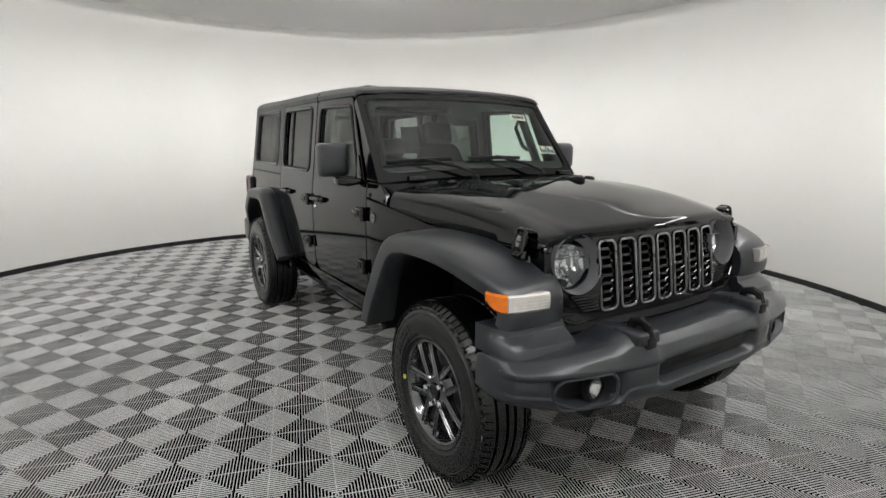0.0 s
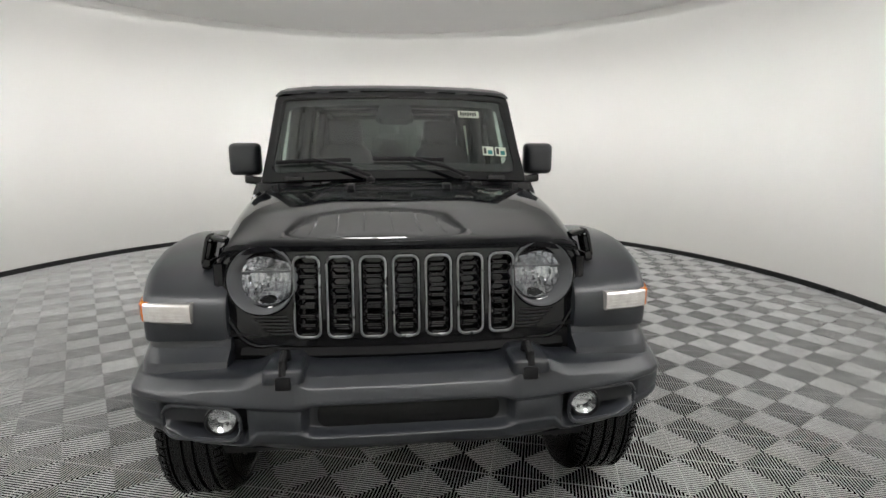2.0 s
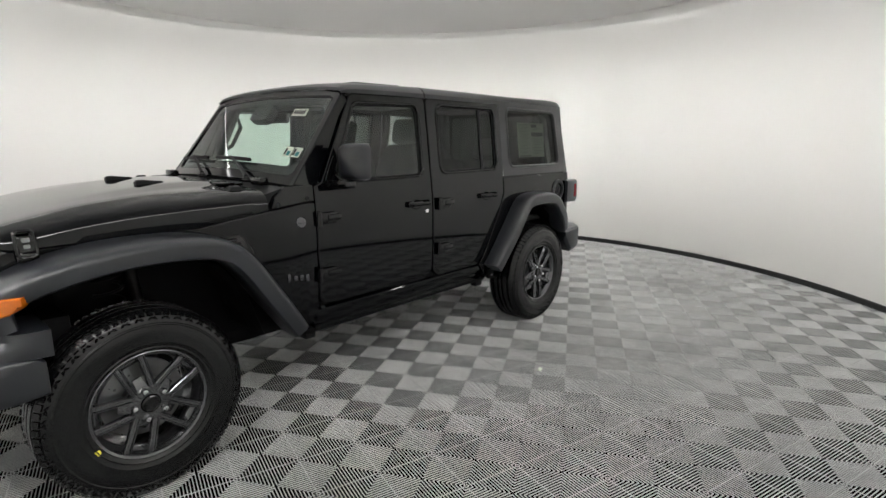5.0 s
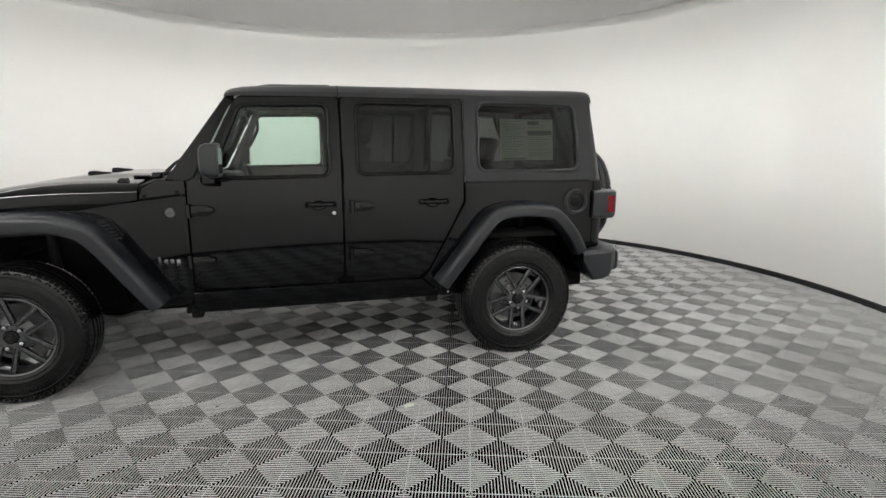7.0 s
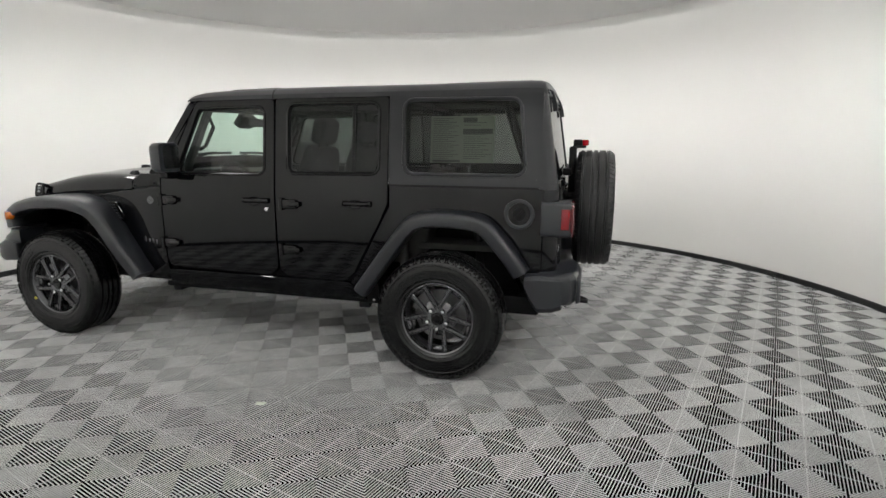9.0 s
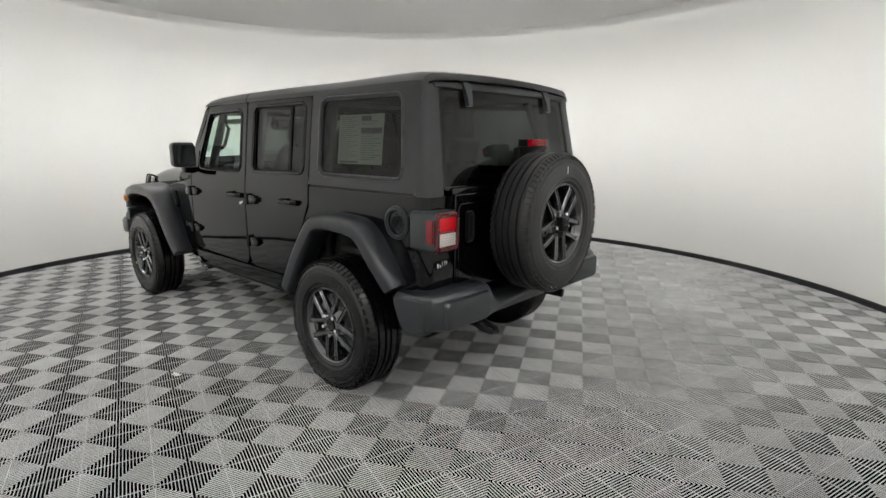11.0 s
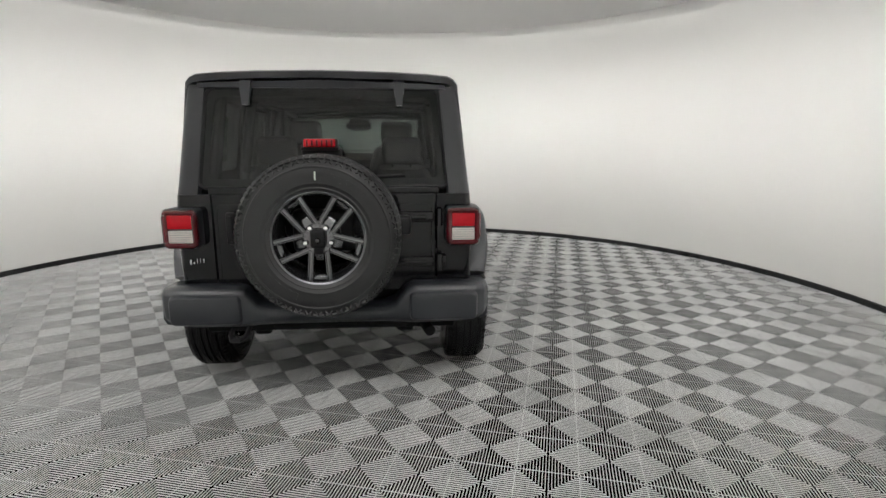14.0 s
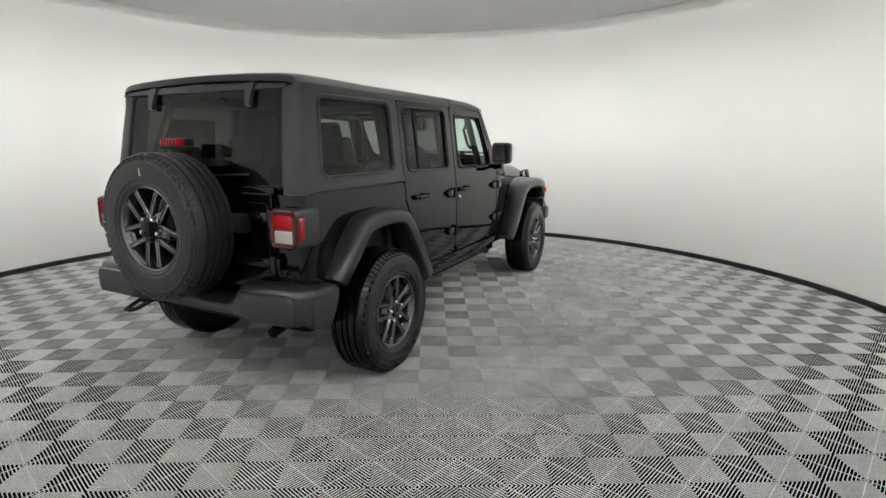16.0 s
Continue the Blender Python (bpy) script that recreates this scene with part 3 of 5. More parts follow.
REAR_HOLE = fillet([(-0.448, 1.256, 0.05), (-0.448, 1.694, 0.05), (-1.082, 1.694, 0.05), (-1.082, 1.262, 0.05)])


def inset(loop, d):
    c = Vector((sum(p[0] for p in loop) / len(loop), sum(p[1] for p in loop) / len(loop)))
    out = []
    for i in range(len(loop)):
        t = (Vector(loop[(i + 1) % len(loop)]) - Vector(loop[i - 1])).normalized()
        n = Vector((-t.y, t.x))
        p = Vector(loop[i])
        out.append(tuple(p + n * d * (1 if n.dot(c - p) > 0 else -1)))
    return out


def hinge(x, z, side, door):
    h = part("hinge", flip(join(rbox(x - 0.058, x + 0.055, side_y(z) - 0.004, side_y(z) + 0.020, z - 0.031, z + 0.031, 0.008), rbox(x - 0.085, x + 0.005, side_y(z), side_y(z) + 0.026, z - 0.015, z + 0.019, 0.007),
                                tube([(x + 0.056, side_y(z) + 0.017, z - 0.040), (x + 0.056, side_y(z) + 0.017, z + 0.040)], 0.015, n=10)), side), GLOSS, door, "black exposed door hinge")
    return h


def handle(x, z, side, door):
    y = side_y(z)
    part("handle_cup", flip(revolve([(0.052, 0.0012), (0.048, 0.003), (0.040, 0.0008), (0, 0.0005)], 28, pose(x + 0.012, y, z - 0.004) @ Matrix.Diagonal((1, 1, 0.62, 1))), side), GLOSS, door)
    part("handle", flip(join(tube([(x + 0.088, y + 0.008, z), (x + 0.07, y + 0.03, z + 0.002), (x, y + 0.036, z + 0.002), (x - 0.07, y + 0.032, z + 0.002), (x - 0.088, y + 0.008, z)], [0.016, 0.015, 0.014, 0.015, 0.016], n=10, flat=1.0),
                             rbox(x + 0.066, x + 0.10, y - 0.004, y + 0.022, z - 0.018, z + 0.018, 0.007), rbox(x - 0.10, x - 0.066, y - 0.004, y + 0.022, z - 0.018, z + 0.018, 0.007)), side), GLOSS, door, "black grab handle")


for side in (1, -1):
    for name, outline, hole, hx, kx in (("front_door", FRONT_DOOR, FRONT_HOLE, 0.505, -0.205), ("rear_door", REAR_DOOR, REAR_HOLE, -0.455, -0.94)):
        door = part(name, flip(panel(outline, [hole], on_side, 0.035, LEVELS, edge=0.005), side), PAINT, suv, "closed gloss black door with a framed window")
        part("window_seal", flip(ring_on(inset(hole, -0.004), lambda a, b, d: on_side(a, b, 0.001), 0.010, 8), side), GLOSS, door)
        part("inner_seal", flip(panel(inset(hole, -0.01), [inset(hole, 0.012)], lambda a, b, d: on_side(a, b, d + 0.012), 0.012, LEVELS, edge=0), side), TRIM, door)
        g = part("window_glass", flip(panel(inset(hole, -0.008), (), lambda a, b, d: on_side(a, b, d + 0.014), 0, LEVELS, edge=0), side), CLEAR if name == "front_door" else TINTED, door,
                 "clear greenish door glass" if name == "front_door" else "dark privacy door glass")
        g.visible_shadow = False
        if name == "rear_door":
            part("window_divider", flip(panel(rrect(-0.922, -0.902, 1.258, 1.692, 0.002, 1), (), lambda a, b, d: on_side(a, b, d + 0.006), 0.02, LEVELS, edge=0), side), TRIM, door)
        hinge(hx, 1.055, side, door)
        hinge(hx + 0.012, 0.748, side, door)
        handle(kx, 1.072, side, door)
        part("inner_door_card", flip(panel(fillet([(outline[0][0] - 0.05, 0.60), (outline[0][0] - 0.05, 1.24), (kx - 0.08, 1.24), (kx - 0.08, 0.60)], 2), (), lambda a, b, d: on_side(a, b, d + 0.045), 0.03, edge=0), side), CLOTH, door)
        if name == "front_door":
            part("key_lock", flip(revolve([(0, 0.008), (0.012, 0.007), (0.016, 0.0)], 16, pose(-0.285, side_y(1.017), 1.017)), side), CHROME, door, "bright key lock")
            # door mirror on its arm
            mir = part("door_mirror", flip(join(loft([[(x, y, z) for y, z in rrect(0.812 + i, 0.992 - i, 1.258 + i, 1.452 - i, 0.03)] for x, i in ((0.352, 0.004), (0.365, 0.0), (0.415, 0.003), (0.438, 0.012), (0.452, 0.028), (0.457, 0.05))]),
                                                ), side), FLARE, door, "boxy grey plastic door mirror")
            part("mirror_arm", flip(soften(loft([[(0.49, 0.765, 1.222), (0.40, 0.765, 1.222), (0.40, 0.765, 1.252), (0.49, 0.765, 1.252)], [(0.465, 0.83, 1.206), (0.385, 0.83, 1.206), (0.385, 0.83, 1.252), (0.465, 0.83, 1.252)], [(0.455, 0.90, 1.216), (0.385, 0.90, 1.216), (0.385, 0.90, 1.264), (0.455, 0.90, 1.264)]]), 30, 0.010), side), GLOSS, mir, "gloss black mirror arm")
            part("mirror_glass", flip(loft([[(x, y, z) for y, z in rrect(0.818, 0.958, 1.28, 1.432, 0.025)] for x in (0.3505, 0.348)]), side), MIRROR, mir)
            part("mirror_corner", flip(panel(fillet([(0.50, 1.25, 0.01), (0.405, 1.43, 0.01), (0.43, 1.25, 0.01)], 2), (), lambda a, b, d: on_side(a, b, d - 0.008), 0.015, edge=0.003), side), GLOSS, door)
    for x0, x1, z0, z1 in ((-0.40, -0.295, 0.50, 1.74), (-1.20, -1.095, 1.02, 1.74), (0.53, 0.615, 0.50, 1.225)):
        part("door_jamb", flip(panel([(x0, z0), (x0, z1), (x1, z1), (x1, z0)], (), lambda a, b, d: on_side(a, b, d + 0.040), 0.01, LEVELS, edge=0), side), UNDER, suv)
    part("door_jamb", flip(panel([(-1.20, 1.03), (-1.20, 0.90), (-1.02, 0.60), (-0.90, 0.50), (-0.78, 0.50), (-1.03, 1.03)], (), lambda a, b, d: on_side(a, b, d + 0.041), 0.01, LEVELS, edge=0), side), UNDER, suv)
    # badge disc, lettering bars and vent behind the front wheel
    part("round_badge", flip(join(revolve([(0, 0.004), (0.026, 0.004), (0.030, 0.0)], 24, pose(0.663, fender_y(0.663, 1.046), 1.046)), rbox(0.645, 0.681, fender_y(0.663, 1.046), fender_y(0.663, 1.046) + 0.006, 1.042, 1.05, 0.001)), side), RIM, suv)
    for i, (w, h) in enumerate(((0.020, 0.050), (0.026, 0.034), (0.026, 0.034), (0.026, 0.044))):
        x = 0.758 - i * 0.034
        part("name_badge", flip(rbox(x - w, x, fender_y(x, 0.75) - 0.002, fender_y(x, 0.75) + 0.004, 0.735 - (0.012 if i == 3 else 0), 0.735 + h - (0.012 if i == 3 else 0), 0.006), side), RIM, suv)
    vent = part("fender_vent", flip(panel(fillet([(1.085, 1.022, 0.005), (0.990, 1.022, 0.02), (0.924, 0.925, 0.01), (0.950, 0.868, 0.01)], 3), (), lambda x, z, d: Vector((x, fender_y(x, z) + 0.014 - d, z)), 0.03, edge=0.006), side), GLOSS, suv)
    for i in range(6):
        x, z = 0.955 + 0.014 * i, 0.905 + 0.019 * i
        part("vent_rib", flip(rbox(x - 0.016, x + 0.030, fender_y(x, z) + 0.010, fender_y(x, z) + 0.019, z - 0.004, z + 0.004, 0.002), side), FLARE, vent)

# fuel filler on the left flank
filler = part("fuel_filler", revolve([(0.090, 0.0), (0.088, 0.010), (0.076, 0.014), (0.067, 0.010), (0.063, -0.02), (0, -0.024)], 36, pose(-1.972, side_y(1.043), 1.043)), FLARE, suv, "round dark grey fuel filler surround")
part("filler_bowl", revolve([(0.062, 0.002), (0.060, -0.016), (0, -0.018)], 32, pose(-1.972, side_y(1.043), 1.043)), GLOSS, filler)
part("fuel_cap", join(revolve([(0, 0.004), (0.036, 0.004), (0.042, -0.006), (0.042, -0.024)], 24, pose(-1.972, side_y(1.043), 1.043)), rbox(-2.002, -1.942, side_y(1.043) - 0.002, side_y(1.043) + 0.012, 1.036, 1.050, 0.004, m=pose(-1.972, 0, 1.043) @ pose(0, 0, 0, 0, 50, 0) @ pose(1.972, 0, -1.043))), TRIM, filler)

# wheel flares
def flare(path, inner, outer, face):
    """Sweeps a flare's cross-section along the wheel opening; path (x, z), the body's y and the lip's y at each point."""
    pts = [Vector((p[0], 0, p[1])) for p in path]
    secs = []
    for i, p in enumerate(pts):
        t = (pts[min(i + 1, len(pts) - 1)] - pts[max(i - 1, 0)]).normalized()
        n = Vector((t.z, 0, -t.x))
        yi, yo, f = inner[i], outer[i], face[i]
        sec = [(yi, 0.0), (yi + (yo - yi) * 0.55, 0.001), (yo - 0.045, 0.004), (yo - 0.022, 0.009), (yo - 0.010, 0.016), (yo - 0.003, 0.026), (yo, 0.038), (yo - 0.006, f), (yo - 0.016, f + 0.008), (yo - 0.05, f + 0.012), (yi - 0.02, f + 0.004), (yi - 0.02, 0.01)]
        secs.append([p + n * d + Vector((0, y, 0)) for y, d in sec])
    return loft(secs)


FRONT = spread([(0.712, 0.528), (0.862, 0.755), (1.000, 0.945), (1.115, 1.030), (1.29, 1.066), (1.55, 1.065), (1.76, 1.03), (1.90, 0.975), (1.955, 0.925), (1.968, 0.86), (1.960, 0.80)], 4)
REAR = spread([(-2.040, 0.72), (-1.945, 0.865), (-1.82, 1.0), (-1.71, 1.045), (-1.50, 1.056), (-1.37, 1.040), (-1.275, 0.985), (-1.12, 0.79), (-0.935, 0.545)], 4)
for side in (1, -1):
    k = len(FRONT)
    inner = [float(np.interp(p.x, (0.66, 0.95, 1.2, 1.7, 1.96), (0.76, 0.745, 0.70, 0.655, 0.63))) for p in FRONT]
    outer = [float(np.interp(p.x, (0.66, 0.8, 1.1, 1.6, 1.8, 1.93, 1.97), (0.895, 0.92, 0.935, 0.935, 0.920, 0.892, 0.884))) for p in FRONT]
    face = [float(np.interp(i / (k - 1), (0, 0.1, 0.6, 0.8, 1), (0.085, 0.095, 0.085, 0.07, 0.07))) for i in range(k)]
    flare_front = part("front_flare", flip(flare([(p.x, p.y) for p in FRONT], inner, outer, face), side), FLARE, suv, "grained dark grey plastic wheel flare")
    lens_face = [(1.990, 0.712), (1.980, 0.775), (1.968, 0.835), (1.954, 0.874)]
    marker = part("marker_lamp", flip(loft([[(x - 0.045, y, 0.870), (x - 0.004, y, 0.868), (x + 0.002, y, 0.874), (x + 0.004, y, 0.901), (x + 0.002, y, 0.928), (x - 0.004, y, 0.934), (x - 0.045, y, 0.932)] for x, y in lens_face]), side), PEARL, flare_front, "pale front marker lens")
    for i in range(5):
        part("lens_rib", flip(tube([(x + 0.0045, y, 0.879 + i * 0.011) for x, y in lens_face], 0.0008, n=5), side), PEARL, marker)
    part("indicator_lamp", flip(loft([[(x - 0.03, y - 0.03, lo), (x - 0.004, y - 0.001, lo), (x + 0.001, y + 0.003, lo + 0.006), (x + 0.001, y + 0.004, 0.904), (x + 0.001, y + 0.003, 0.929), (x - 0.004, y - 0.001, 0.935), (x - 0.03, y - 0.03, 0.935)] for x, y, lo in ((1.9535, 0.8745, 0.868), (1.938, 0.889, 0.869), (1.91, 0.901, 0.876), (1.885, 0.908, 0.892), (1.872, 0.910, 0.908))]), side), AMBER, flare_front, "amber indicator lens")
    part("flare_filler", flip(loft([[(x - (0 if j in (0, 6) else dx), y, z) for j, (x, z) in enumerate(((1.80, 0.80), (1.950, 0.80), (1.958, 0.775), (1.985, 0.758), (2.012, 0.742), (2.030, 0.705), (1.80, 0.70)))] for y, dx in ((0.60, 0.0), (0.63, 0.0), (0.76, 0.0), (0.82, 0.006), (0.86, 0.022), (0.885, 0.048), (0.898, 0.085), (0.902, 0.125))]), side), FLARE, suv, "stepped grey plastic filler under the flare")
    # Dark block added to close the see-through gap beside the nose.
    part("nose_bracket", flip(rbox(1.70, 1.925, 0.40, 0.72, 0.56, 0.79, 0.01), side), UNDER, suv)
    k = len(REAR)
    part("rear_flare", flip(flare([(p.x, p.y) for p in REAR], [0.772] * k, [float(np.interp(i / (k - 1), (0, 0.12, 0.88, 1), (0.885, 0.918, 0.918, 0.89))) for i in range(k)], [0.085] * k), side), FLARE, suv, "grained dark grey plastic wheel flare")
    tab = part("flare_tab", flip(rbox(-1.065, -0.985, 0.752, 0.768, 0.415, 0.59, 0.006), side), UNDER, suv)
    for z in (0.553, 0.442):
        part("tab_bolt", flip(revolve([(0, 0.010), (0.008, 0.008), (0.011, 0.0)], 12, pose(-1.038, 0.768, z)), side), CHROME, tab)

# ---- nose: grille, lamps, bumper ----
def on_nose(y, z, d=0.0):
    return Vector((1.962 - 0.13 * y * y - 0.26 * max(0, z - 0.93) - d, y, z))


SLOTS = [-0.341 + 0.1137 * i for i in range(7)]
slot_holes = [rrect(y - 0.043, y + 0.043, 0.795, 1.072, 0.024) for y in SLOTS]
nose_cuts = (0.8, 0.86, 0.92, 0.98, 1.04, 1.09)
nose_acuts = tuple(round(-0.6 + 0.1 * i, 2) for i in range(13))
outline = fillet([(-0.56, 0.752, 0.10), (0.56, 0.752, 0.10), (0.645, 0.90, 0.12), (0.652, 1.045, 0.09), (0.60, 1.112, 0.06), (0.0, 1.120), (-0.60, 1.112, 0.06), (-0.652, 1.045, 0.09), (-0.645, 0.90, 0.12)])
grille = part("grille", panel(outline, slot_holes + [circle(s * 0.496, 0.995, 0.118, 36) for s in (1, -1)], on_nose, 0.05, nose_cuts, nose_acuts, edge=0.008), GLOSS, suv, "gloss black grille panel with seven framed slots")
part("grille_rim", ring_on(inset(outline, 0.006), lambda a, b, d: on_nose(a, b, 0.002), 0.010), PAINT, grille)
part("nose_surround", panel(fillet([(-0.60, 0.70, 0.05), (0.60, 0.70, 0.05), (0.70, 0.95, 0.05), (0.655, 1.06, 0.06), (-0.655, 1.06, 0.06), (-0.70, 0.95, 0.05)]), [circle(s * 0.496, 0.997, 0.112, 36) for s in (1, -1)], lambda a, b, d: on_nose(a, b, d + 0.055), 0.06, nose_cuts, nose_acuts), PAINT, suv)
part("nose_lip", loft([[(1.90 - 0.13 * y * y, y, 0.70), (1.97 - 0.13 * y * y, y, 0.705), (1.985 - 0.13 * y * y, y, 0.735), (1.965 - 0.13 * y * y, y, 0.757), (1.90 - 0.13 * y * y, y, 0.757)] for y in np.linspace(-0.575, 0.575, 13)]), UNDER, suv)
for y in SLOTS:
    part("slot_frame", ring_on(rrect(y - 0.044, y + 0.044, 0.794, 1.073, 0.024), lambda a, b, d: on_nose(a, b, -0.006), 0.0034, 8, 1.4), SILVER, grille, "satin grey slot frame")
    cells = []
    for row in range(8):
        z = 0.812 + row * 0.0345
        hexa = [(y + 0.037, z), (y + 0.024, z + 0.0145), (y - 0.024, z + 0.0145), (y - 0.037, z), (y - 0.024, z - 0.0145), (y + 0.024, z - 0.0145)]
        cells.append(ring_on(hexa, lambda a, b, d: on_nose(a, b, 0.016), 0.0048, 6))
    cells.append(loft([[on_nose(a, b, d) for a, b in rrect(y - 0.0425, y + 0.0425, 0.7955, 1.0715, 0.02)] for d in (0.046, 0.052)]))
    part("slot_mesh", join(*cells), GLOSS, grille)
for side in (1, -1):
    for i in range(6):
        z = 0.805 + i * 0.0125
        part("nose_fin", tube([on_nose(side * (0.39 + 0.004 * i), z, -0.002), on_nose(side * (0.435 + 0.003 * i), z, -0.004), on_nose(side * (0.475 + 0.012 * i), z, -0.002)], 0.0035, n=6), TRIM, grille)
    at = on_nose(0.496, 0.993, -0.003)
    turn = Matrix.Translation(at) @ pose(0, 0, 0, 0, 0, -90) @ pose(0, 0, 0, 0, 0, 6) @ pose(0, 0, 0, 10, 0, 0)
    lamp = part("headlight", flip(revolve([(0.119, -0.03), (0.119, -0.002), (0.117, 0.002), (0.1145, -0.001), (0.111, -0.020), (0.105, -0.048), (0.100, -0.072), (0.094, -0.082)], 44, turn), side), BEZEL, suv, "round headlight with a clear lens in a grey bezel")
    prof = [(0.0, -0.085)] + [(0.096 * t, -0.085 + 0.075 * t * t) for t in np.linspace(0.1, 1, 14)]
    bm = revolve(prof, 44, turn @ Matrix.Translation((0, -0.068, 0.002)))
    for v in bm.verts:
        v.co.x += 0.0045 * math.sin(v.co.y * 330) * (1 if v.co.z > 1.0 else 0.5) + (0.010 if v.co.z > 1.0 else 0.0)
    part("reflector", flip(bm, side), REFLECT, lamp, sharp=12)
    part("low_beam_cup", flip(revolve([(0, -0.03), (0.018, -0.025), (0.024, -0.04), (0.024, -0.07)], 20, turn @ Matrix.Translation((0, -0.074, 0.028))), side), CHROME, lamp)
    part("lamp_bar", flip(rbox(1.836, 1.848, 0.408, 0.582, 1.004, 1.009, 0.001), side), BEZEL, lamp)
    ln = part("lens", flip(revolve([(0.0965, -0.012), (0.095, 0.004), (0.080, 0.014), (0.045, 0.020), (0, 0.022)], 40, turn @ Matrix.Translation((0, -0.068, 0.002))), side), LENS, lamp)
    ln.visible_shadow = False

# front bumper: cross-sections from the middle outwards: y, top, face x, pocket depth, pocket low, pocket high, bottom, back
BUMP = [(0.0, 0.742, 2.205, 0.045, 0.562, 0.660, 0.492, 1.96), (0.295, 0.742, 2.203, 0.045, 0.562, 0.660, 0.492, 1.96), (0.318, 0.744, 2.203, 0.040, 0.568, 0.655, 0.492, 1.96), (0.338, 0.750, 2.203, 0.004, 0.575, 0.650, 0.494, 1.96), (0.350, 0.764, 2.203, 0.0, 0.58, 0.65, 0.496, 1.96),
        (0.362, 0.774, 2.203, 0.0, 0.58, 0.65, 0.498, 1.96), (0.44, 0.774, 2.190, 0.0, 0.58, 0.65, 0.502, 1.96), (0.475, 0.756, 2.182, 0.0, 0.575, 0.65, 0.505, 1.95), (0.505, 0.740, 2.176, 0.010, 0.545, 0.652, 0.508, 1.93), (0.525, 0.735, 2.172, 0.075, 0.535, 0.648, 0.512, 1.92),
        (0.66, 0.724, 2.145, 0.080, 0.545, 0.650, 0.516, 1.90), (0.72, 0.721, 2.130, 0.062, 0.555, 0.652, 0.520, 1.88), (0.765, 0.719, 2.116, 0.028, 0.575, 0.653, 0.526, 1.87), (0.80, 0.717, 2.101, 0.004, 0.592, 0.655, 0.532, 1.86), (0.86, 0.715, 2.070, 0.0, 0.60, 0.655, 0.546, 1.84), (0.90, 0.713, 2.035, 0.0, 0.60, 0.655, 0.552, 1.83), (0.914, 0.711, 2.005, 0.0, 0.60, 0.655, 0.556, 1.83), (0.922, 0.706, 1.955, 0.0, 0.60, 0.65, 0.562, 1.83)]
secs = []
for y, top, fx, dep, lo, hi, bot, back in [(-b[0], *b[1:]) for b in reversed(BUMP[1:])] + BUMP:
    secs.append([(back, y, top - 0.02), (fx - 0.10, y, top), (fx - 0.055, y, top - 0.006), (fx - 0.018, y, top - 0.030), (fx, y, hi + 0.022), (fx + 0.003, y, hi + 0.006), (fx - 0.004 - dep * 0.3, y, hi - 0.002), (fx - dep, y, hi - 0.012),
                 (fx - dep, y, lo + 0.010), (fx - 0.004 - dep * 0.3, y, lo), (fx + 0.001, y, lo - 0.008), (fx - 0.008, y, (lo + bot) / 2 - 0.006), (fx - 0.04, y, bot), (back, y, bot + 0.01)])
front_bumper = part("front_bumper", soften(loft(secs), 22, 0.005), FLARE, suv, "grained dark grey plastic front bumper", sharp=50)
part("plate_pad", loft([[(x, y, z) for y, z in rrect(-0.292 + i, 0.292 - i, 0.572 + i, 0.650 - i, 0.03)] for x, i in ((2.15, 0.0), (2.163, 0.0), (2.167, 0.006))]), TRIM, front_bumper)
part("under_shield", loft([[(2.17 - 0.12 * y * y, y, 0.50), (2.10, y, 0.46), (1.9, y, 0.45), (1.9, y, 0.5)] for y in np.linspace(-0.6, 0.6, 9)]), TRIM, suv)
for side in (1, -1):
    fog = part("fog_lamp", flip(revolve([(0.052, -0.01), (0.052, 0.014), (0.047, 0.018), (0.044, 0.008), (0.044, -0.01)], 28, Matrix.Translation((2.112, 0.600, 0.588)) @ pose(0, 0, 0, 0, 0, -96)), side), TRIM, front_bumper, "round clear fog lamp in a black ring")
    part("reflector", flip(revolve([(0, -0.02), (0.02, -0.016), (0.043, 0.006)], 16, Matrix.Translation((2.113, 0.600, 0.588)) @ pose(0, 0, 0, 0, 0, -96)), side), CHROME, fog, sharp=5)
    ln = part("lens", flip(revolve([(0.044, 0.006), (0.03, 0.015), (0, 0.018)], 24, Matrix.Translation((2.113, 0.600, 0.588)) @ pose(0, 0, 0, 0, 0, -96)), side), LENS, fog)
    ln.visible_shadow = False
    ring = [(float(np.interp(y, [b[0] for b in BUMP], [b[2] for b in BUMP])) - 0.004, y, z) for y, z in rrect(0.528, 0.782, 0.538, 0.650, 0.045, 6)]
    part("fog_bezel", flip(tube(ring, 0.0065, True, 8), side), FLARE, front_bumper)
    part("hook_recess", flip(rbox(2.085, 2.165, 0.352, 0.425, 0.768, 0.7775, 0.004), side), TRIM, front_bumper)
    part("tow_hook", flip(join(tube([(2.095, 0.388, 0.765), (2.105, 0.388, 0.798), (2.14, 0.388, 0.808), (2.170, 0.388, 0.796), (2.180, 0.388, 0.76)], 0.014, n=8, flat=1.4), rbox(2.165, 2.196, 0.362, 0.412, 0.715, 0.757, 0.006)), side), TRIM, front_bumper, "black tow hook on the bumper")
    part("hook_pad", flip(soften(loft([[(x, y, z) for x, y in rrect(2.055 + i, 2.192 - i, 0.325 + i, 0.455 - i, 0.02)] for z, i in ((0.735, 0.0), (0.772, 0.004), (0.778, 0.012))]), 40, 0.003), side), FLARE, front_bumper)

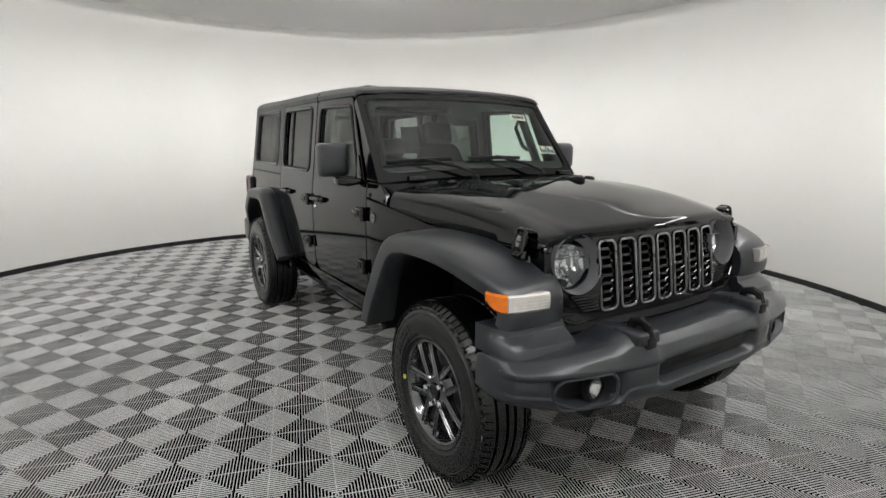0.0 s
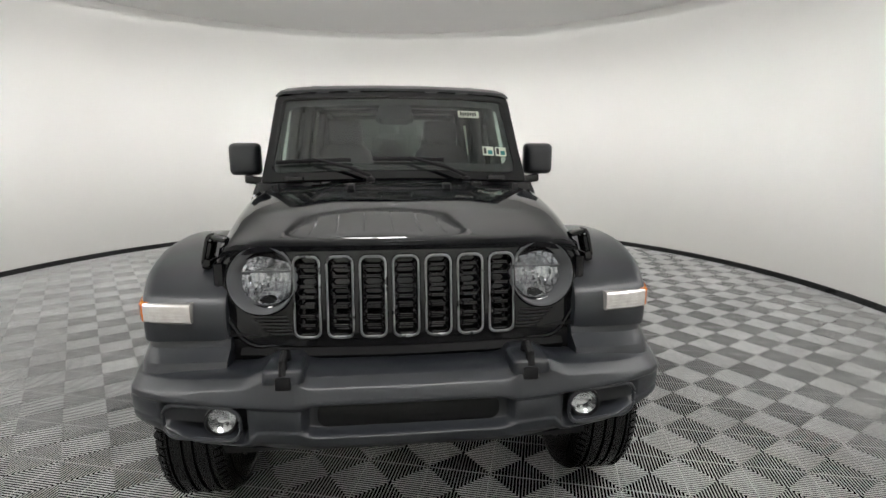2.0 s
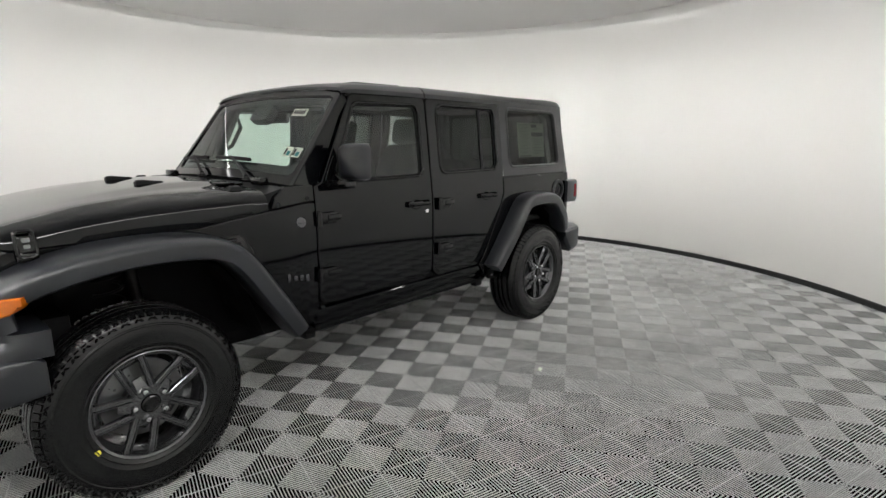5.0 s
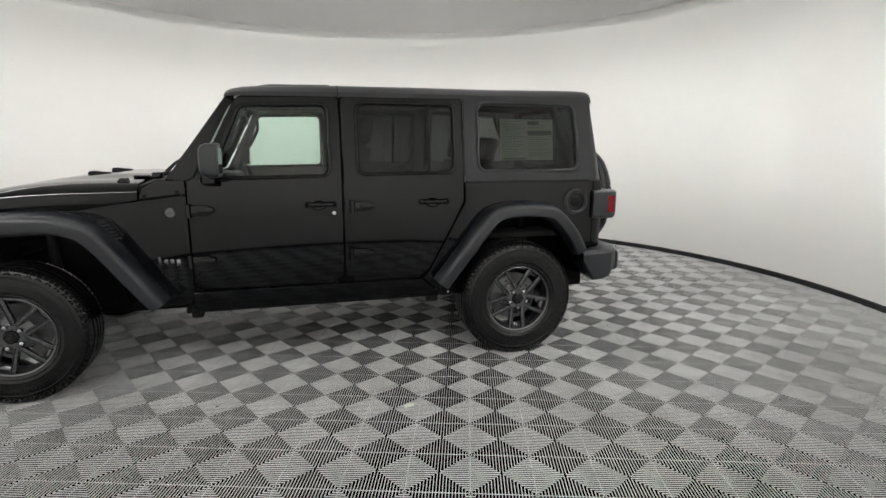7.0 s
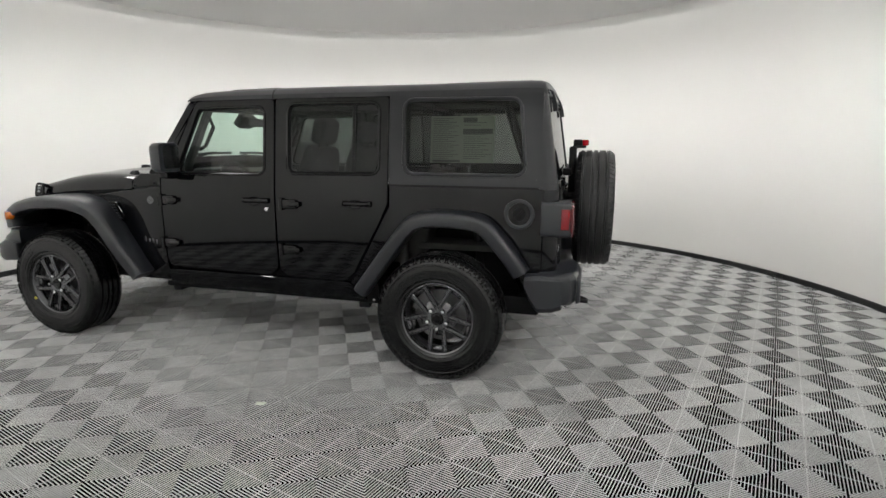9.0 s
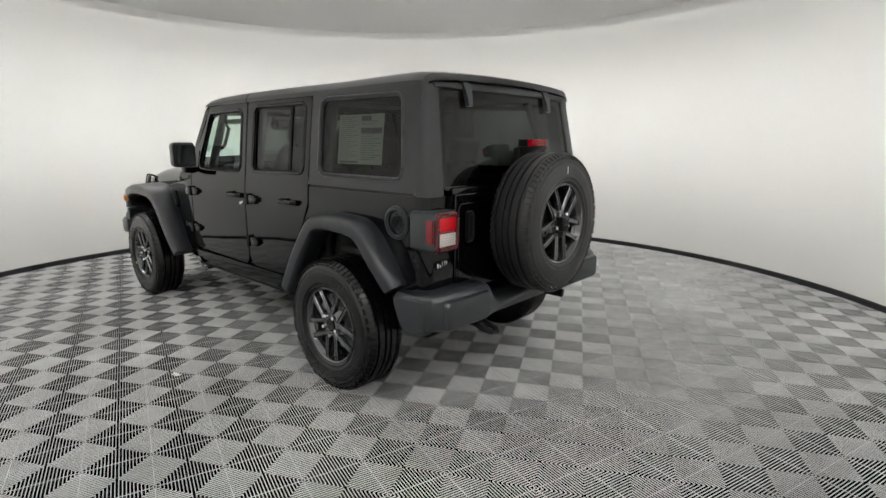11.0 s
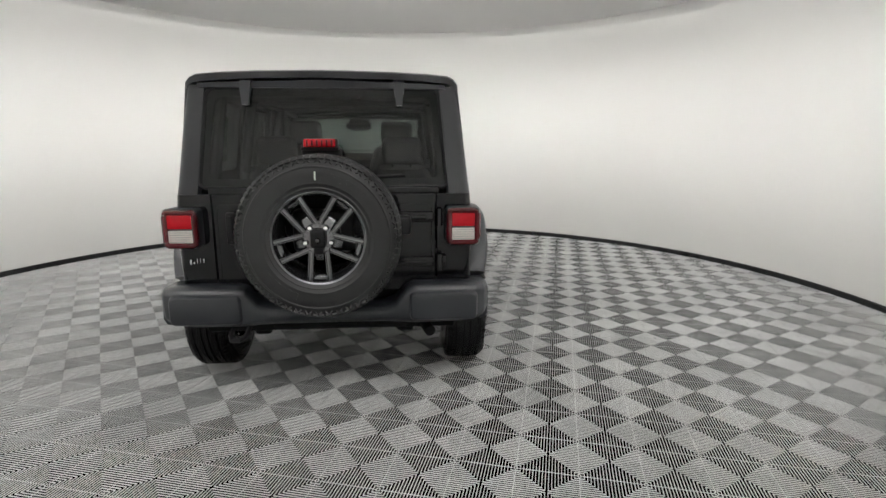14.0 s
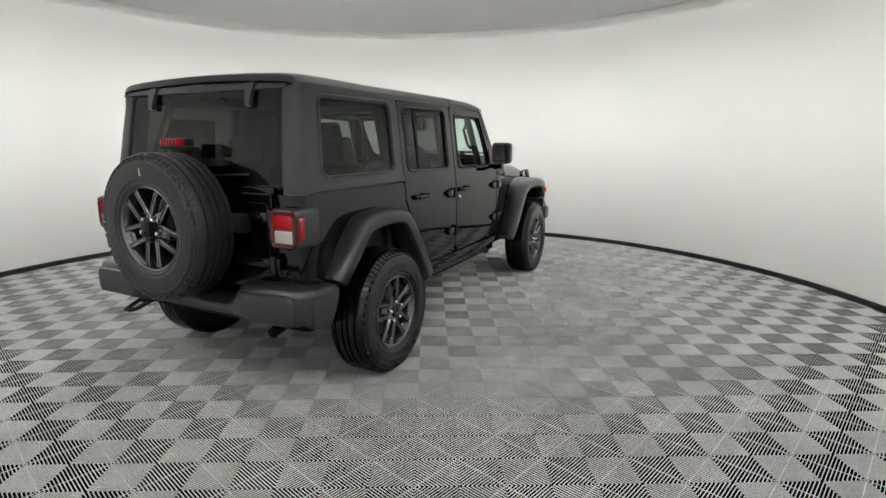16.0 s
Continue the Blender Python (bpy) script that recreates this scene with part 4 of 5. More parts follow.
# ---- roof and hard top ----
def roof_row(x, drop, w):
    half = [(w + 0.011, 1.733 - drop * 0.2), (w + 0.010, 1.760 - drop * 0.5), (w - 0.012, 1.788 - drop * 0.8), (w - 0.045, 1.803 - drop), (w - 0.15, 1.813 - drop), (w - 0.35, 1.822 - drop), (0.12, 1.827 - drop)]
    return [(x, -y, z) for y, z in half] + [(x, y, z) for y, z in reversed(half)]


rows = [(0.325, 0.062, 0.705), (0.315, 0.045, 0.705), (0.285, 0.030, 0.705), (0.22, 0.018, 0.705), (0.10, 0.010, 0.705), (-0.10, 0.004, 0.705), (-0.335, 0.0, 0.705)]
bm = loft([roof_row(*r) for r in rows], False)
part("front_roof_panel", bm, HARDTOP, suv, "removable black roof panel")
part("roof_seam", tube([Vector(p) + Vector((0, 0, -0.004)) for p in roof_row(-0.339, 0, 0.705)], 0.006, n=6), TRIM, suv)
rows = [(-0.343, 0.0, 0.705), (-0.8, -0.002, 0.705), (-1.4, 0.0, 0.705), (-1.85, -0.006, 0.704), (-2.00, -0.006, 0.703), (-2.06, -0.003, 0.701), (-2.088, 0.006, 0.694), (-2.102, 0.040, 0.680)]
part("hardtop_roof", loft([roof_row(*r) for r in rows], False), HARDTOP, suv, "satin black hard top roof")
for y in (-0.50, -0.27, 0.27, 0.50):
    part("roof_rib", loft([[(x, y - w, z - 0.01), (x, y - w * 0.7, z + h), (x, y + w * 0.7, z + h), (x, y + w, z - 0.01)] for x, w, z, h in ((0.20, 0.03, 1.796, 0.0), (0.08, 0.04, 1.808, 0.007), (-0.28, 0.045, 1.813, 0.007), (-0.32, 0.04, 1.813, 0.0))]), HARDTOP, suv)
QUARTER_HOLE = fillet([(-1.262, 1.275, 0.05), (-1.255, 1.700, 0.05), (-1.945, 1.694, 0.05), (-1.992, 1.275, 0.05)])
for side in (1, -1):
    quarter = part("hardtop_side", flip(panel([(-1.150, 1.200), (-1.150, 1.755), (-2.085, 1.755), (-2.10, 1.200)], [QUARTER_HOLE], on_side, 0.04, LEVELS, edge=0.005), side), HARDTOP, suv, "satin black hard top side with a quarter window")
    part("window_seal", flip(ring_on(inset(QUARTER_HOLE, -0.012), lambda a, b, d: on_side(a, b, 0.002), 0.011), side), HARDTOP, quarter)
    g = part("window_glass", flip(panel(inset(QUARTER_HOLE, -0.01), (), lambda a, b, d: on_side(a, b, d + 0.012), 0, LEVELS, edge=0), side), TINTED_LIGHT, quarter, "dark privacy quarter glass")
    g.visible_shadow = False
    part("belt_gap", flip(panel([(-1.150, 1.188), (-1.150, 1.200), (-2.10, 1.200), (-2.10, 1.188)], (), lambda a, b, d: on_side(a, b, d + 0.012), 0.02, edge=0), side), TRIM, suv)
    secs = []
    for z in (1.1895, 1.25, 1.35, 1.50, 1.62, 1.70, 1.745):
        y = side_y(z)
        xr = -2.185 + (z - 1.2) * 0.155
        r = 0.06
        secs.append([(-2.08, y, z)] + [(xr + r - r * math.sin(a), y - r + r * math.cos(a), z) for a in np.linspace(0.12, math.pi / 2, 8)] + [(xr, 0.655 - 0.09 * (z - 1.2), z), (xr + 0.03, 0.645 - 0.09 * (z - 1.2), z), (xr + 0.05, y - 0.10, z), (-2.07, y - 0.05, z)])
    part("hardtop_corner", flip(loft(secs), side), HARDTOP, suv)
part("rear_header", loft([[(-2.065, y, 1.795 - 0.05 * abs(y)), (-2.100, y, 1.775 - 0.03 * abs(y)), (-2.112, y, 1.735), (-2.08, y, 1.725), (-2.04, y, 1.74)] for y in np.linspace(-0.64, 0.64, 13)]), HARDTOP, suv)


def on_back(y, z, d=0.0):
    return Vector((-2.188 + (z - 1.2) * 0.155 - 0.0 + 0.03 * y * y + d, y, z))


BACK = fillet([(-0.648, 1.222, 0.03), (-0.600, 1.732, 0.05), (0.600, 1.732, 0.05), (0.648, 1.222, 0.03)])
liftgate = part("rear_window", panel(BACK, (), lambda a, b, d: on_back(a, b, d), 0, (1.3, 1.45, 1.6), (-0.4, -0.2, 0, 0.2, 0.4), edge=0), TINTED, suv, "dark rear window glass with hinges")
liftgate.visible_shadow = False
part("glass_border", panel(inset(BACK, 0.003), [fillet([(-0.602, 1.266, 0.04), (-0.558, 1.690, 0.05), (0.558, 1.690, 0.05), (0.602, 1.266, 0.04)])], lambda a, b, d: on_back(a, b, d + 0.007), 0.003, (1.3, 1.45, 1.6), (-0.4, -0.2, 0, 0.2, 0.4), edge=0), TRIM, liftgate)
part("window_seal", ring_on(BACK, lambda a, b, d: on_back(a, b, 0.004), 0.010), TRIM, liftgate)
for y in (-0.395, 0.395):
    part("hinge", join(loft([[(-2.045, y - 0.028, 1.792), (-2.045, y + 0.028, 1.792), (-2.035, y + 0.028, 1.770), (-2.035, y - 0.028, 1.770)], [(-2.112, y - 0.028, 1.768), (-2.112, y + 0.028, 1.768), (-2.095, y + 0.028, 1.755), (-2.095, y - 0.028, 1.755)],
                             [(-2.130, y - 0.027, 1.725), (-2.130, y + 0.027, 1.725), (-2.105, y + 0.027, 1.72), (-2.105, y - 0.027, 1.72)], [(-2.140, y - 0.020, 1.690), (-2.140, y + 0.020, 1.690), (-2.112, y + 0.020, 1.69), (-2.112, y - 0.020, 1.69)],
                             [(-2.146, y - 0.016, 1.645), (-2.146, y + 0.016, 1.645), (-2.118, y + 0.016, 1.645), (-2.118, y - 0.016, 1.645)]])), FLARE, liftgate, "grey rear window hinge")
part("washer_nozzle", rbox(-2.135, -2.112, -0.19, -0.176, 1.682, 1.698, 0.004), TRIM, liftgate)
part("rear_wiper", join(tube([on_back(0.12, 1.262, -0.02), on_back(-0.1, 1.272, -0.026), on_back(-0.42, 1.286, -0.02)], 0.008, n=6), rbox(-2.24, -2.18, 0.08, 0.16, 1.235, 1.285, 0.01)), TRIM, liftgate)

# ---- tail: gate, lamps, spare wheel, bumper ----
tail_outline = fillet([(-0.583, 0.66), (-0.583, 1.190, 0.01), (0.583, 1.190, 0.01), (0.583, 0.66)])
tailgate = part("tailgate", panel(tail_outline, (), lambda a, b, d: Vector((-2.203 + d, a, b)), 0.04, (0.8, 1.0), (), edge=0.006), PAINT, suv, "gloss black side-hinged tailgate")
part("gate_crease", panel(fillet([(-0.56, 0.72, 0.03), (-0.56, 1.14, 0.03), (0.56, 1.14, 0.03), (0.56, 0.72, 0.03)]), (), lambda a, b, d: Vector((-2.207 + d, a, b)), 0.006, edge=0.003), PAINT, tailgate)
part("gate_top", rbox(-2.198, -2.10, -0.60, 0.60, 1.185, 1.225, 0.008), PAINT, suv)
part("gate_handle", join(rbox(-2.235, -2.205, 0.462, 0.512, 0.93, 1.10, 0.012), rbox(-2.25, -2.23, 0.474, 0.50, 0.945, 1.085, 0.01)), TRIM, tailgate, "upright black tailgate handle")
for z in (1.066, 0.82):
    part("gate_hinge", join(rbox(-2.228, -2.204, -0.57, -0.30, z - 0.028, z + 0.028, 0.010), rbox(-2.236, -2.22, -0.53, -0.36, z - 0.012, z + 0.012, 0.006), tube([(-2.232, -0.598, z - 0.045), (-2.232, -0.598, z + 0.045)], 0.020, n=12), rbox(-2.232, -2.20, -0.64, -0.59, z - 0.035, z + 0.035, 0.008)), GLOSS, tailgate, "gloss black tailgate hinge")
for i, (w, h) in enumerate(((0.020, 0.036), (0.014, 0.020), (0.008, 0.034), (0.008, 0.034), (0.016, 0.026))):
    y = 0.715 - 0.0165 * i
    part("dealer_badge", rbox(-2.203, -2.198, y - w * 0.26, y + w * 0.26, 0.818 + 0.003 * i, 0.818 + h * 0.8 + 0.003 * i, 0.002), CHROME, suv)
for side in (1, -1):
    lamp = part("tail_lamp", flip(join(loft([[(x, y, z) for y, z in rrect(0.634 + i, 0.816 - i, 0.918 + i, 1.124 - i, 0.022)] for x, i in ((-2.10, 0.004), (-2.255, 0.0), (-2.272, 0.006), (-2.272, 0.020))])), side), FLARE, suv, "square tail lamp with red and clear lenses")
    part("lens_frame", flip(ring_on(rrect(0.652, 0.798, 0.936, 1.106, 0.018), lambda a, b, d: Vector((-2.270, a, b)), 0.016, 10, 1.0), side), DEEPRED, lamp)
    part("red_lens", flip(rbox(-2.279, -2.262, 0.664, 0.786, 1.022, 1.094, 0.005), side), RED, lamp)
    part("clear_lens", flip(rbox(-2.278, -2.262, 0.664, 0.786, 0.948, 1.014, 0.005), side), MILK, lamp)
    for i in range(5):
        part("lens_bar", flip(rbox(-2.2795, -2.276, 0.67, 0.78, 0.955 + i * 0.012, 0.957 + i * 0.012, 0.0006, 1), side), SILVER, lamp)
    part("side_lens", flip(rbox(-2.262, -2.214, 0.806, 0.8195, 0.965, 1.085, 0.005), side), SIDE_RED, lamp, "red side lens")

secs = []
RB = [(0.0, 0.600, 0.500, -2.30), (0.30, 0.602, 0.500, -2.30), (0.36, 0.625, 0.498, -2.305), (0.42, 0.705, 0.497, -2.318), (0.46, 0.720, 0.497, -2.325), (0.70, 0.720, 0.500, -2.325), (0.79, 0.716, 0.510, -2.315), (0.84, 0.708, 0.522, -2.285), (0.868, 0.700, 0.535, -2.235)]
for y, top, bot, xf in [(-b[0], *b[1:]) for b in reversed(RB[1:])] + RB:
    secs.append([(-2.10, y, top - 0.012), (xf + 0.05, y, top), (xf + 0.015, y, top - 0.010), (xf, y, top - 0.032), (xf - 0.003, y, (top + bot) / 2), (xf + 0.004, y, bot + 0.03), (xf + 0.03, y, bot + 0.004), (-2.10, y, bot)])
rear_bumper = part("rear_bumper", soften(loft(secs), 22, 0.006), FLARE, suv, "grained dark grey plastic rear bumper", sharp=50)
for side in (1, -1):
    part("bumper_end", flip(loft([[(x, 0.70, zb + 0.01), (x, y - 0.02, zb), (x, y, zb + 0.03), (x, y, zt - 0.025), (x, y - 0.02, zt), (x, 0.70, zt)] for x, y, zb, zt in ((-2.02, 0.862, 0.60, 0.688), (-2.06, 0.872, 0.53, 0.694), (-2.10, 0.874, 0.475, 0.697), (-2.18, 0.874, 0.48, 0.700), (-2.238, 0.868, 0.50, 0.700))]), side), FLARE, rear_bumper)
    part("bumper_pad", flip(loft([[(x, y, z) for y, z in rrect(0.435 + i, 0.800 - i, 0.522 + i, 0.682 - i, 0.03)] for x, i in ((-2.318, 0.0), (-2.334, 0.004), (-2.341, 0.010), (-2.343, 0.018))]), side), FLARE, rear_bumper)

# ---- wheels ----
MESHES = {}


def cached(name, key, make, mat, parent, m=None, label="", sharp=32):
    if key not in MESHES:
        ob = part(name, make(), mat, parent, label, sharp)
        MESHES[key] = ob
    else:
        ob = tagged(again(name, MESHES[key], parent), label)
    if m is not None:
        ob.matrix_local = m
    return ob


def tyre_mesh():
    """Outer side towards +y; tread with four grooves, shoulder blocks and raised bars on the sidewall."""
    half = [(0.216, 0.098), (0.224, 0.110), (0.238, 0.118), (0.244, 0.1225), (0.249, 0.1205), (0.262, 0.1245), (0.266, 0.1270), (0.272, 0.1265), (0.300, 0.1290), (0.322, 0.1280), (0.338, 0.1255), (0.341, 0.1275), (0.346, 0.1265), (0.349, 0.1225), (0.366, 0.116), (0.380, 0.108), (0.390, 0.098)]
    tread = [(0.3945, 0.090), (0.3965, 0.074), (0.388, 0.072), (0.388, 0.064), (0.3985, 0.062), (0.3995, 0.026), (0.389, 0.024), (0.389, 0.014), (0.4, 0.012)]
    prof = half + tread
    prof = prof + [(r, -y) for r, y in reversed(prof)]
    return revolve(prof, 96)


def block_mesh():
    blocks = bmesh.new()
    for i in range(76):
        for s in (1, -1):
            a = 2 * math.pi * (i + (0.5 if s < 0 else 0)) / 76
            got = bmesh.ops.create_cube(blocks, size=1, matrix=pose(0, 0, 0, 0, math.degrees(-a), 0) @ Matrix.Translation((0.3870, s * 0.0985, 0)) @ pose(0, 0, 0, 0, 0, s * 32) @ Matrix.Diagonal((0.0115, 0.032, 0.022, 1)))
    for i in range(92):
        a = 2 * math.pi * i / 92
        bmesh.ops.create_cube(blocks, size=1, matrix=pose(0, 0, 0, 0, math.degrees(-a), 0) @ Matrix.Translation((0.3645, 0.1165, 0)) @ pose(0, 0, 0, 0, 0, 28) @ pose(0, 0, 0, 0, 40 if i % 2 else -40, 0) @ Matrix.Diagonal((0.026, 0.0062, 0.0065, 1)))
    # raised maker's lettering on the sidewall as plain bars
    for g, start in ((6, 0.4), (6, 3.4)):
        for i in range(g):
            a = start + i * 0.11
            bmesh.ops.create_cube(blocks, size=1, matrix=pose(0, 0, 0, 0, math.degrees(-a), 0) @ Matrix.Translation((0.300, 0.1285, 0)) @ Matrix.Diagonal((0.034, 0.0025, 0.020, 1)))
    return blocks


def spoke_mesh():
    """One of ten narrow spokes, chamfered, running out along +x with a lean to the side."""
    secs = []
    for r, off, w, y0, y1 in ((0.030, 0.034, 0.0135, 0.062, 0.098), (0.075, 0.038, 0.0135, 0.066, 0.102), (0.14, 0.043, 0.014, 0.080, 0.106), (0.192, 0.047, 0.0145, 0.086, 0.108), (0.214, 0.049, 0.016, 0.080, 0.106)):
        secs.append([(r, y0, off - w), (r, y1 - 0.004, off - w), (r, y1, off - w + 0.003), (r, y1, off - w + 0.006), (r, y1 - 0.005, off - w + 0.009), (r, y1 - 0.005, off + w - 0.009), (r, y1, off + w - 0.006), (r, y1, off + w - 0.003), (r, y1 - 0.004, off + w), (r, y0, off + w)])
    return loft(secs)


def wheel(m, spin, calliper=True, dot=None):
    rim = cached("wheel", "rim", lambda: revolve([(0.217, 0.098), (0.228, 0.106), (0.231, 0.112), (0.226, 0.115), (0.217, 0.110), (0.211, 0.096), (0.205, 0.088), (0.196, 0.050), (0.190, -0.05), (0.205, -0.09), (0.222, -0.10), (0.225, -0.105), (0.217, -0.098)], 64), RIM, suv, m @ pose(0, 0, 0, 0, spin, 0), "grey alloy wheel with five split spokes")
    tyre = cached("tyre", "tyre", tyre_mesh, RUBBER, rim, label="black all-season tyre", sharp=25)
    tagged(cached("tread_pattern", "blocks", block_mesh, RUBBER, tyre), kind="stuff")
    for i in range(5):
        for s in (1, -1):
            turn = pose(0, 0, 0, 0, 72 * i, 0)
            if s > 0:
                cached("spoke", "spoke", spoke_mesh, RIM, rim, turn)
            else:
                cached("spoke", "spoke_m", lambda: move(spoke_mesh(), Matrix.Diagonal((1, 1, -1, 1))), RIM, rim, turn)
        cached("spoke_web", "web", lambda: loft([[(r, 0.060, -w), (r, y, -w), (r, y, w), (r, 0.060, w)] for r, w, y in ((0.05, 0.024, 0.092), (0.085, 0.020, 0.088), (0.115, 0.016, 0.070))]), RIM, rim, turn)
        cached("spoke_bridge", "bridge", lambda: loft([[(r, 0.060, -w), (r, y - 0.004, -w), (r, y, -w + 0.004), (r, y, w - 0.004), (r, y - 0.004, w), (r, 0.060, w)] for r, w, y in ((0.182, 0.040, 0.074), (0.188, 0.042, 0.080), (0.202, 0.050, 0.084), (0.213, 0.054, 0.084))]), RIM, rim, turn)
        cached("lug_nut", "nut", lambda: revolve([(0, 0.120), (0.010, 0.117), (0.0135, 0.108), (0.0135, 0.085)], 8, pose(0.0635, 0, 0)), CHROME, rim, pose(0, 0, 0, 0, 72 * i, 0))
    cached("hub", "hub", lambda: revolve([(0.072, 0.05), (0.078, 0.092), (0.070, 0.099), (0.040, 0.099), (0.036, 0.094)], 40), RIM, rim)
    cached("centre_cap", "cap", lambda: revolve([(0.037, 0.090), (0.035, 0.104), (0.029, 0.108), (0.026, 0.105), (0, 0.106)], 32), GLOSS, rim)
    if dot is not None:
        cached("balance_dot", "dot", lambda: revolve([(0.014, 0.118), (0.012, 0.1215), (0, 0.1215)], 14, pose(0.247, 0, 0)), YELLOW, rim, pose(0, 0, 0, 0, dot - spin, 0))
    if calliper:
        part("brake_disc", revolve([(0.165, -0.015), (0.165, 0.012), (0.09, 0.012), (0.085, 0.05), (0, 0.05)], 40, m), STEEL, suv)
        part("brake_calliper", loft([[(r * math.cos(a), y, r * math.sin(a)) for r, y in ((0.10, -0.04), (0.18, -0.04), (0.18, 0.045), (0.10, 0.045))] for a in np.linspace(0.25, 1.25, 6)]), SILVER, suv).matrix_local = m
    return rim


for x in (1.504, -1.504):
    wheel(pose(x, 0.798, 0.394), 0 if x > 0 else 90, dot=30 if x > 0 else None)
    wheel(pose(x, -0.798, 0.394, 0, 0, 180), 4 if x > 0 else 60, dot=5 if x > 0 else None)
spare = wheel(pose(-2.392, 0.0, 1.004, 0, 0, 90), 90, False)
for ob in [c for c in spare.children_recursive if c.name.startswith(("tyre", "tread_pattern"))]:
    ob.material_slots[0].link = "OBJECT"
    ob.material_slots[0].material = DULL_RUBBER
part("chalk_mark", rbox(-2.5225, -2.5195, -0.004, 0.004, 1.285, 1.325, 0.0012, 1), PAPER, suv)
camera_box = part("rear_camera", join(rbox(-2.528, -2.485, -0.036, 0.036, 0.962, 1.050, 0.012), rbox(-2.518, -2.485, -0.022, 0.022, 0.930, 0.970, 0.008)), TRIM, suv, "black rear camera housing in the middle of the spare wheel")
part("camera_lens", revolve([(0, 0.012), (0.011, 0.010), (0.015, 0.0)], 16, Matrix.Translation((-2.526, 0, 1.0)) @ pose(0, 0, 0, 0, 0, 90)), GLOSS, camera_box)
carrier = part("spare_carrier", join(rbox(-2.32, -2.20, -0.16, 0.16, 0.90, 1.12, 0.03), rbox(-2.30, -2.21, -0.45, 0.2, 0.98, 1.08, 0.02), tube([(-2.34, 0, 1.0), (-2.22, 0, 1.0)], 0.09, n=20),
                                     rbox(-2.262, -2.215, -0.10, 0.10, 1.10, 1.43, 0.012)), TRIM, suv)
brake = part("brake_light", join(rbox(-2.325, -2.235, -0.092, 0.092, 1.418, 1.435, 0.006), rbox(-2.30, -2.24, -0.085, 0.085, 1.43, 1.476, 0.008)), TRIM, carrier, "high red brake light above the spare wheel")
part("lens", rbox(-2.338, -2.298, -0.077, 0.077, 1.434, 1.474, 0.006), RED, brake)
for i in range(6):
    part("lens_rib", rbox(-2.341, -2.336, -0.066 + i * 0.024, -0.056 + i * 0.024, 1.438, 1.468, 0.001, 1), DEEPRED, brake)

# ---- inside ----
def seat(x, y, low=0.0, rest=True):
    lean = radians(-14)
    s = part("seat", rbox(x - 0.25, x + 0.26, y - 0.25, y + 0.25, 0.70, 0.86 - low, 0.05, 3), CLOTH, suv, "dark cloth seat")
    back = Matrix.Translation((x - 0.24, y, 0.84 - low)) @ Matrix.Rotation(lean, 4, "Y")
    part("backrest", join(rbox(-0.07, 0.07, -0.25, 0.25, 0.0, 0.34, 0.05, 3, back), loft([[back @ Vector((a, b, z)) for a, b in rrect(-0.06, 0.06, -w, w, 0.05)] for z, w in ((0.30, 0.245), (0.45, 0.225), (0.56, 0.19), (0.60, 0.15))])), CLOTH, s)
    if rest:
        part("headrest", join(rbox(-0.045, 0.055, -0.13, 0.13, 0.62, 0.80, 0.04, 3, back), tube([back @ Vector((0, -0.06, 0.55)), back @ Vector((0, -0.06, 0.66))], 0.008), tube([back @ Vector((0, 0.06, 0.55)), back @ Vector((0, 0.06, 0.66))], 0.008)), CLOTH, s)


for y in (0.37, -0.37):
    seat(-0.12, y)
    seat(-1.02, y * 1.1, 0.13)
seat(-1.02, 0.0, 0.13, False)
dash = part("dashboard", loft([[(0.60, y, 0.90), (0.66, y, 1.18), (0.56, y, 1.225), (0.36, y, 1.20), (0.30, y, 1.10), (0.34, y, 0.85)] for y in np.linspace(-0.70, 0.70, 9)]), TRIM, suv)
part("instrument_hood", rbox(0.30, 0.50, 0.20, 0.54, 1.18, 1.262, 0.03, 3), TRIM, dash)
part("screen", rbox(0.30, 0.33, -0.13, 0.16, 1.10, 1.215, 0.01), GLOSS, dash)
part("grab_bar", tube([(0.33, -0.58, 1.10), (0.29, -0.56, 1.12), (0.29, -0.24, 1.12), (0.33, -0.22, 1.10)], 0.016, n=10), TRIM, dash)
hub = Matrix.Translation((0.20, 0.37, 1.13)) @ pose(0, 0, 0, 0, -66, 0)
wheel_ring = part("steering_wheel", tube([hub @ Vector((0.185 * math.cos(a), 0.185 * math.sin(a), 0)) for a in np.linspace(0, 2 * math.pi, 32, endpoint=False)], 0.015, True), TRIM, suv)
part("wheel_boss", join(rbox(-0.06, 0.06, -0.075, 0.075, -0.02, 0.02, 0.015, 2, hub), tube([hub @ Vector((0, -0.18, 0)), hub @ Vector((0, 0.18, 0))], 0.016), tube([hub @ Vector((0, 0, 0)), hub @ Vector((-0.18, 0, 0))], 0.016), tube([hub @ Vector((0, 0, 0)), hub @ Vector((0.0, 0, -0.25))], 0.03)), TRIM, wheel_ring)
part("inside_mirror", join(rbox(0.27, 0.30, -0.12, 0.12, 1.575, 1.64, 0.018, 3), tube([(0.30, 0, 1.62), (0.38, 0, 1.665)], 0.012)), TRIM, suv)
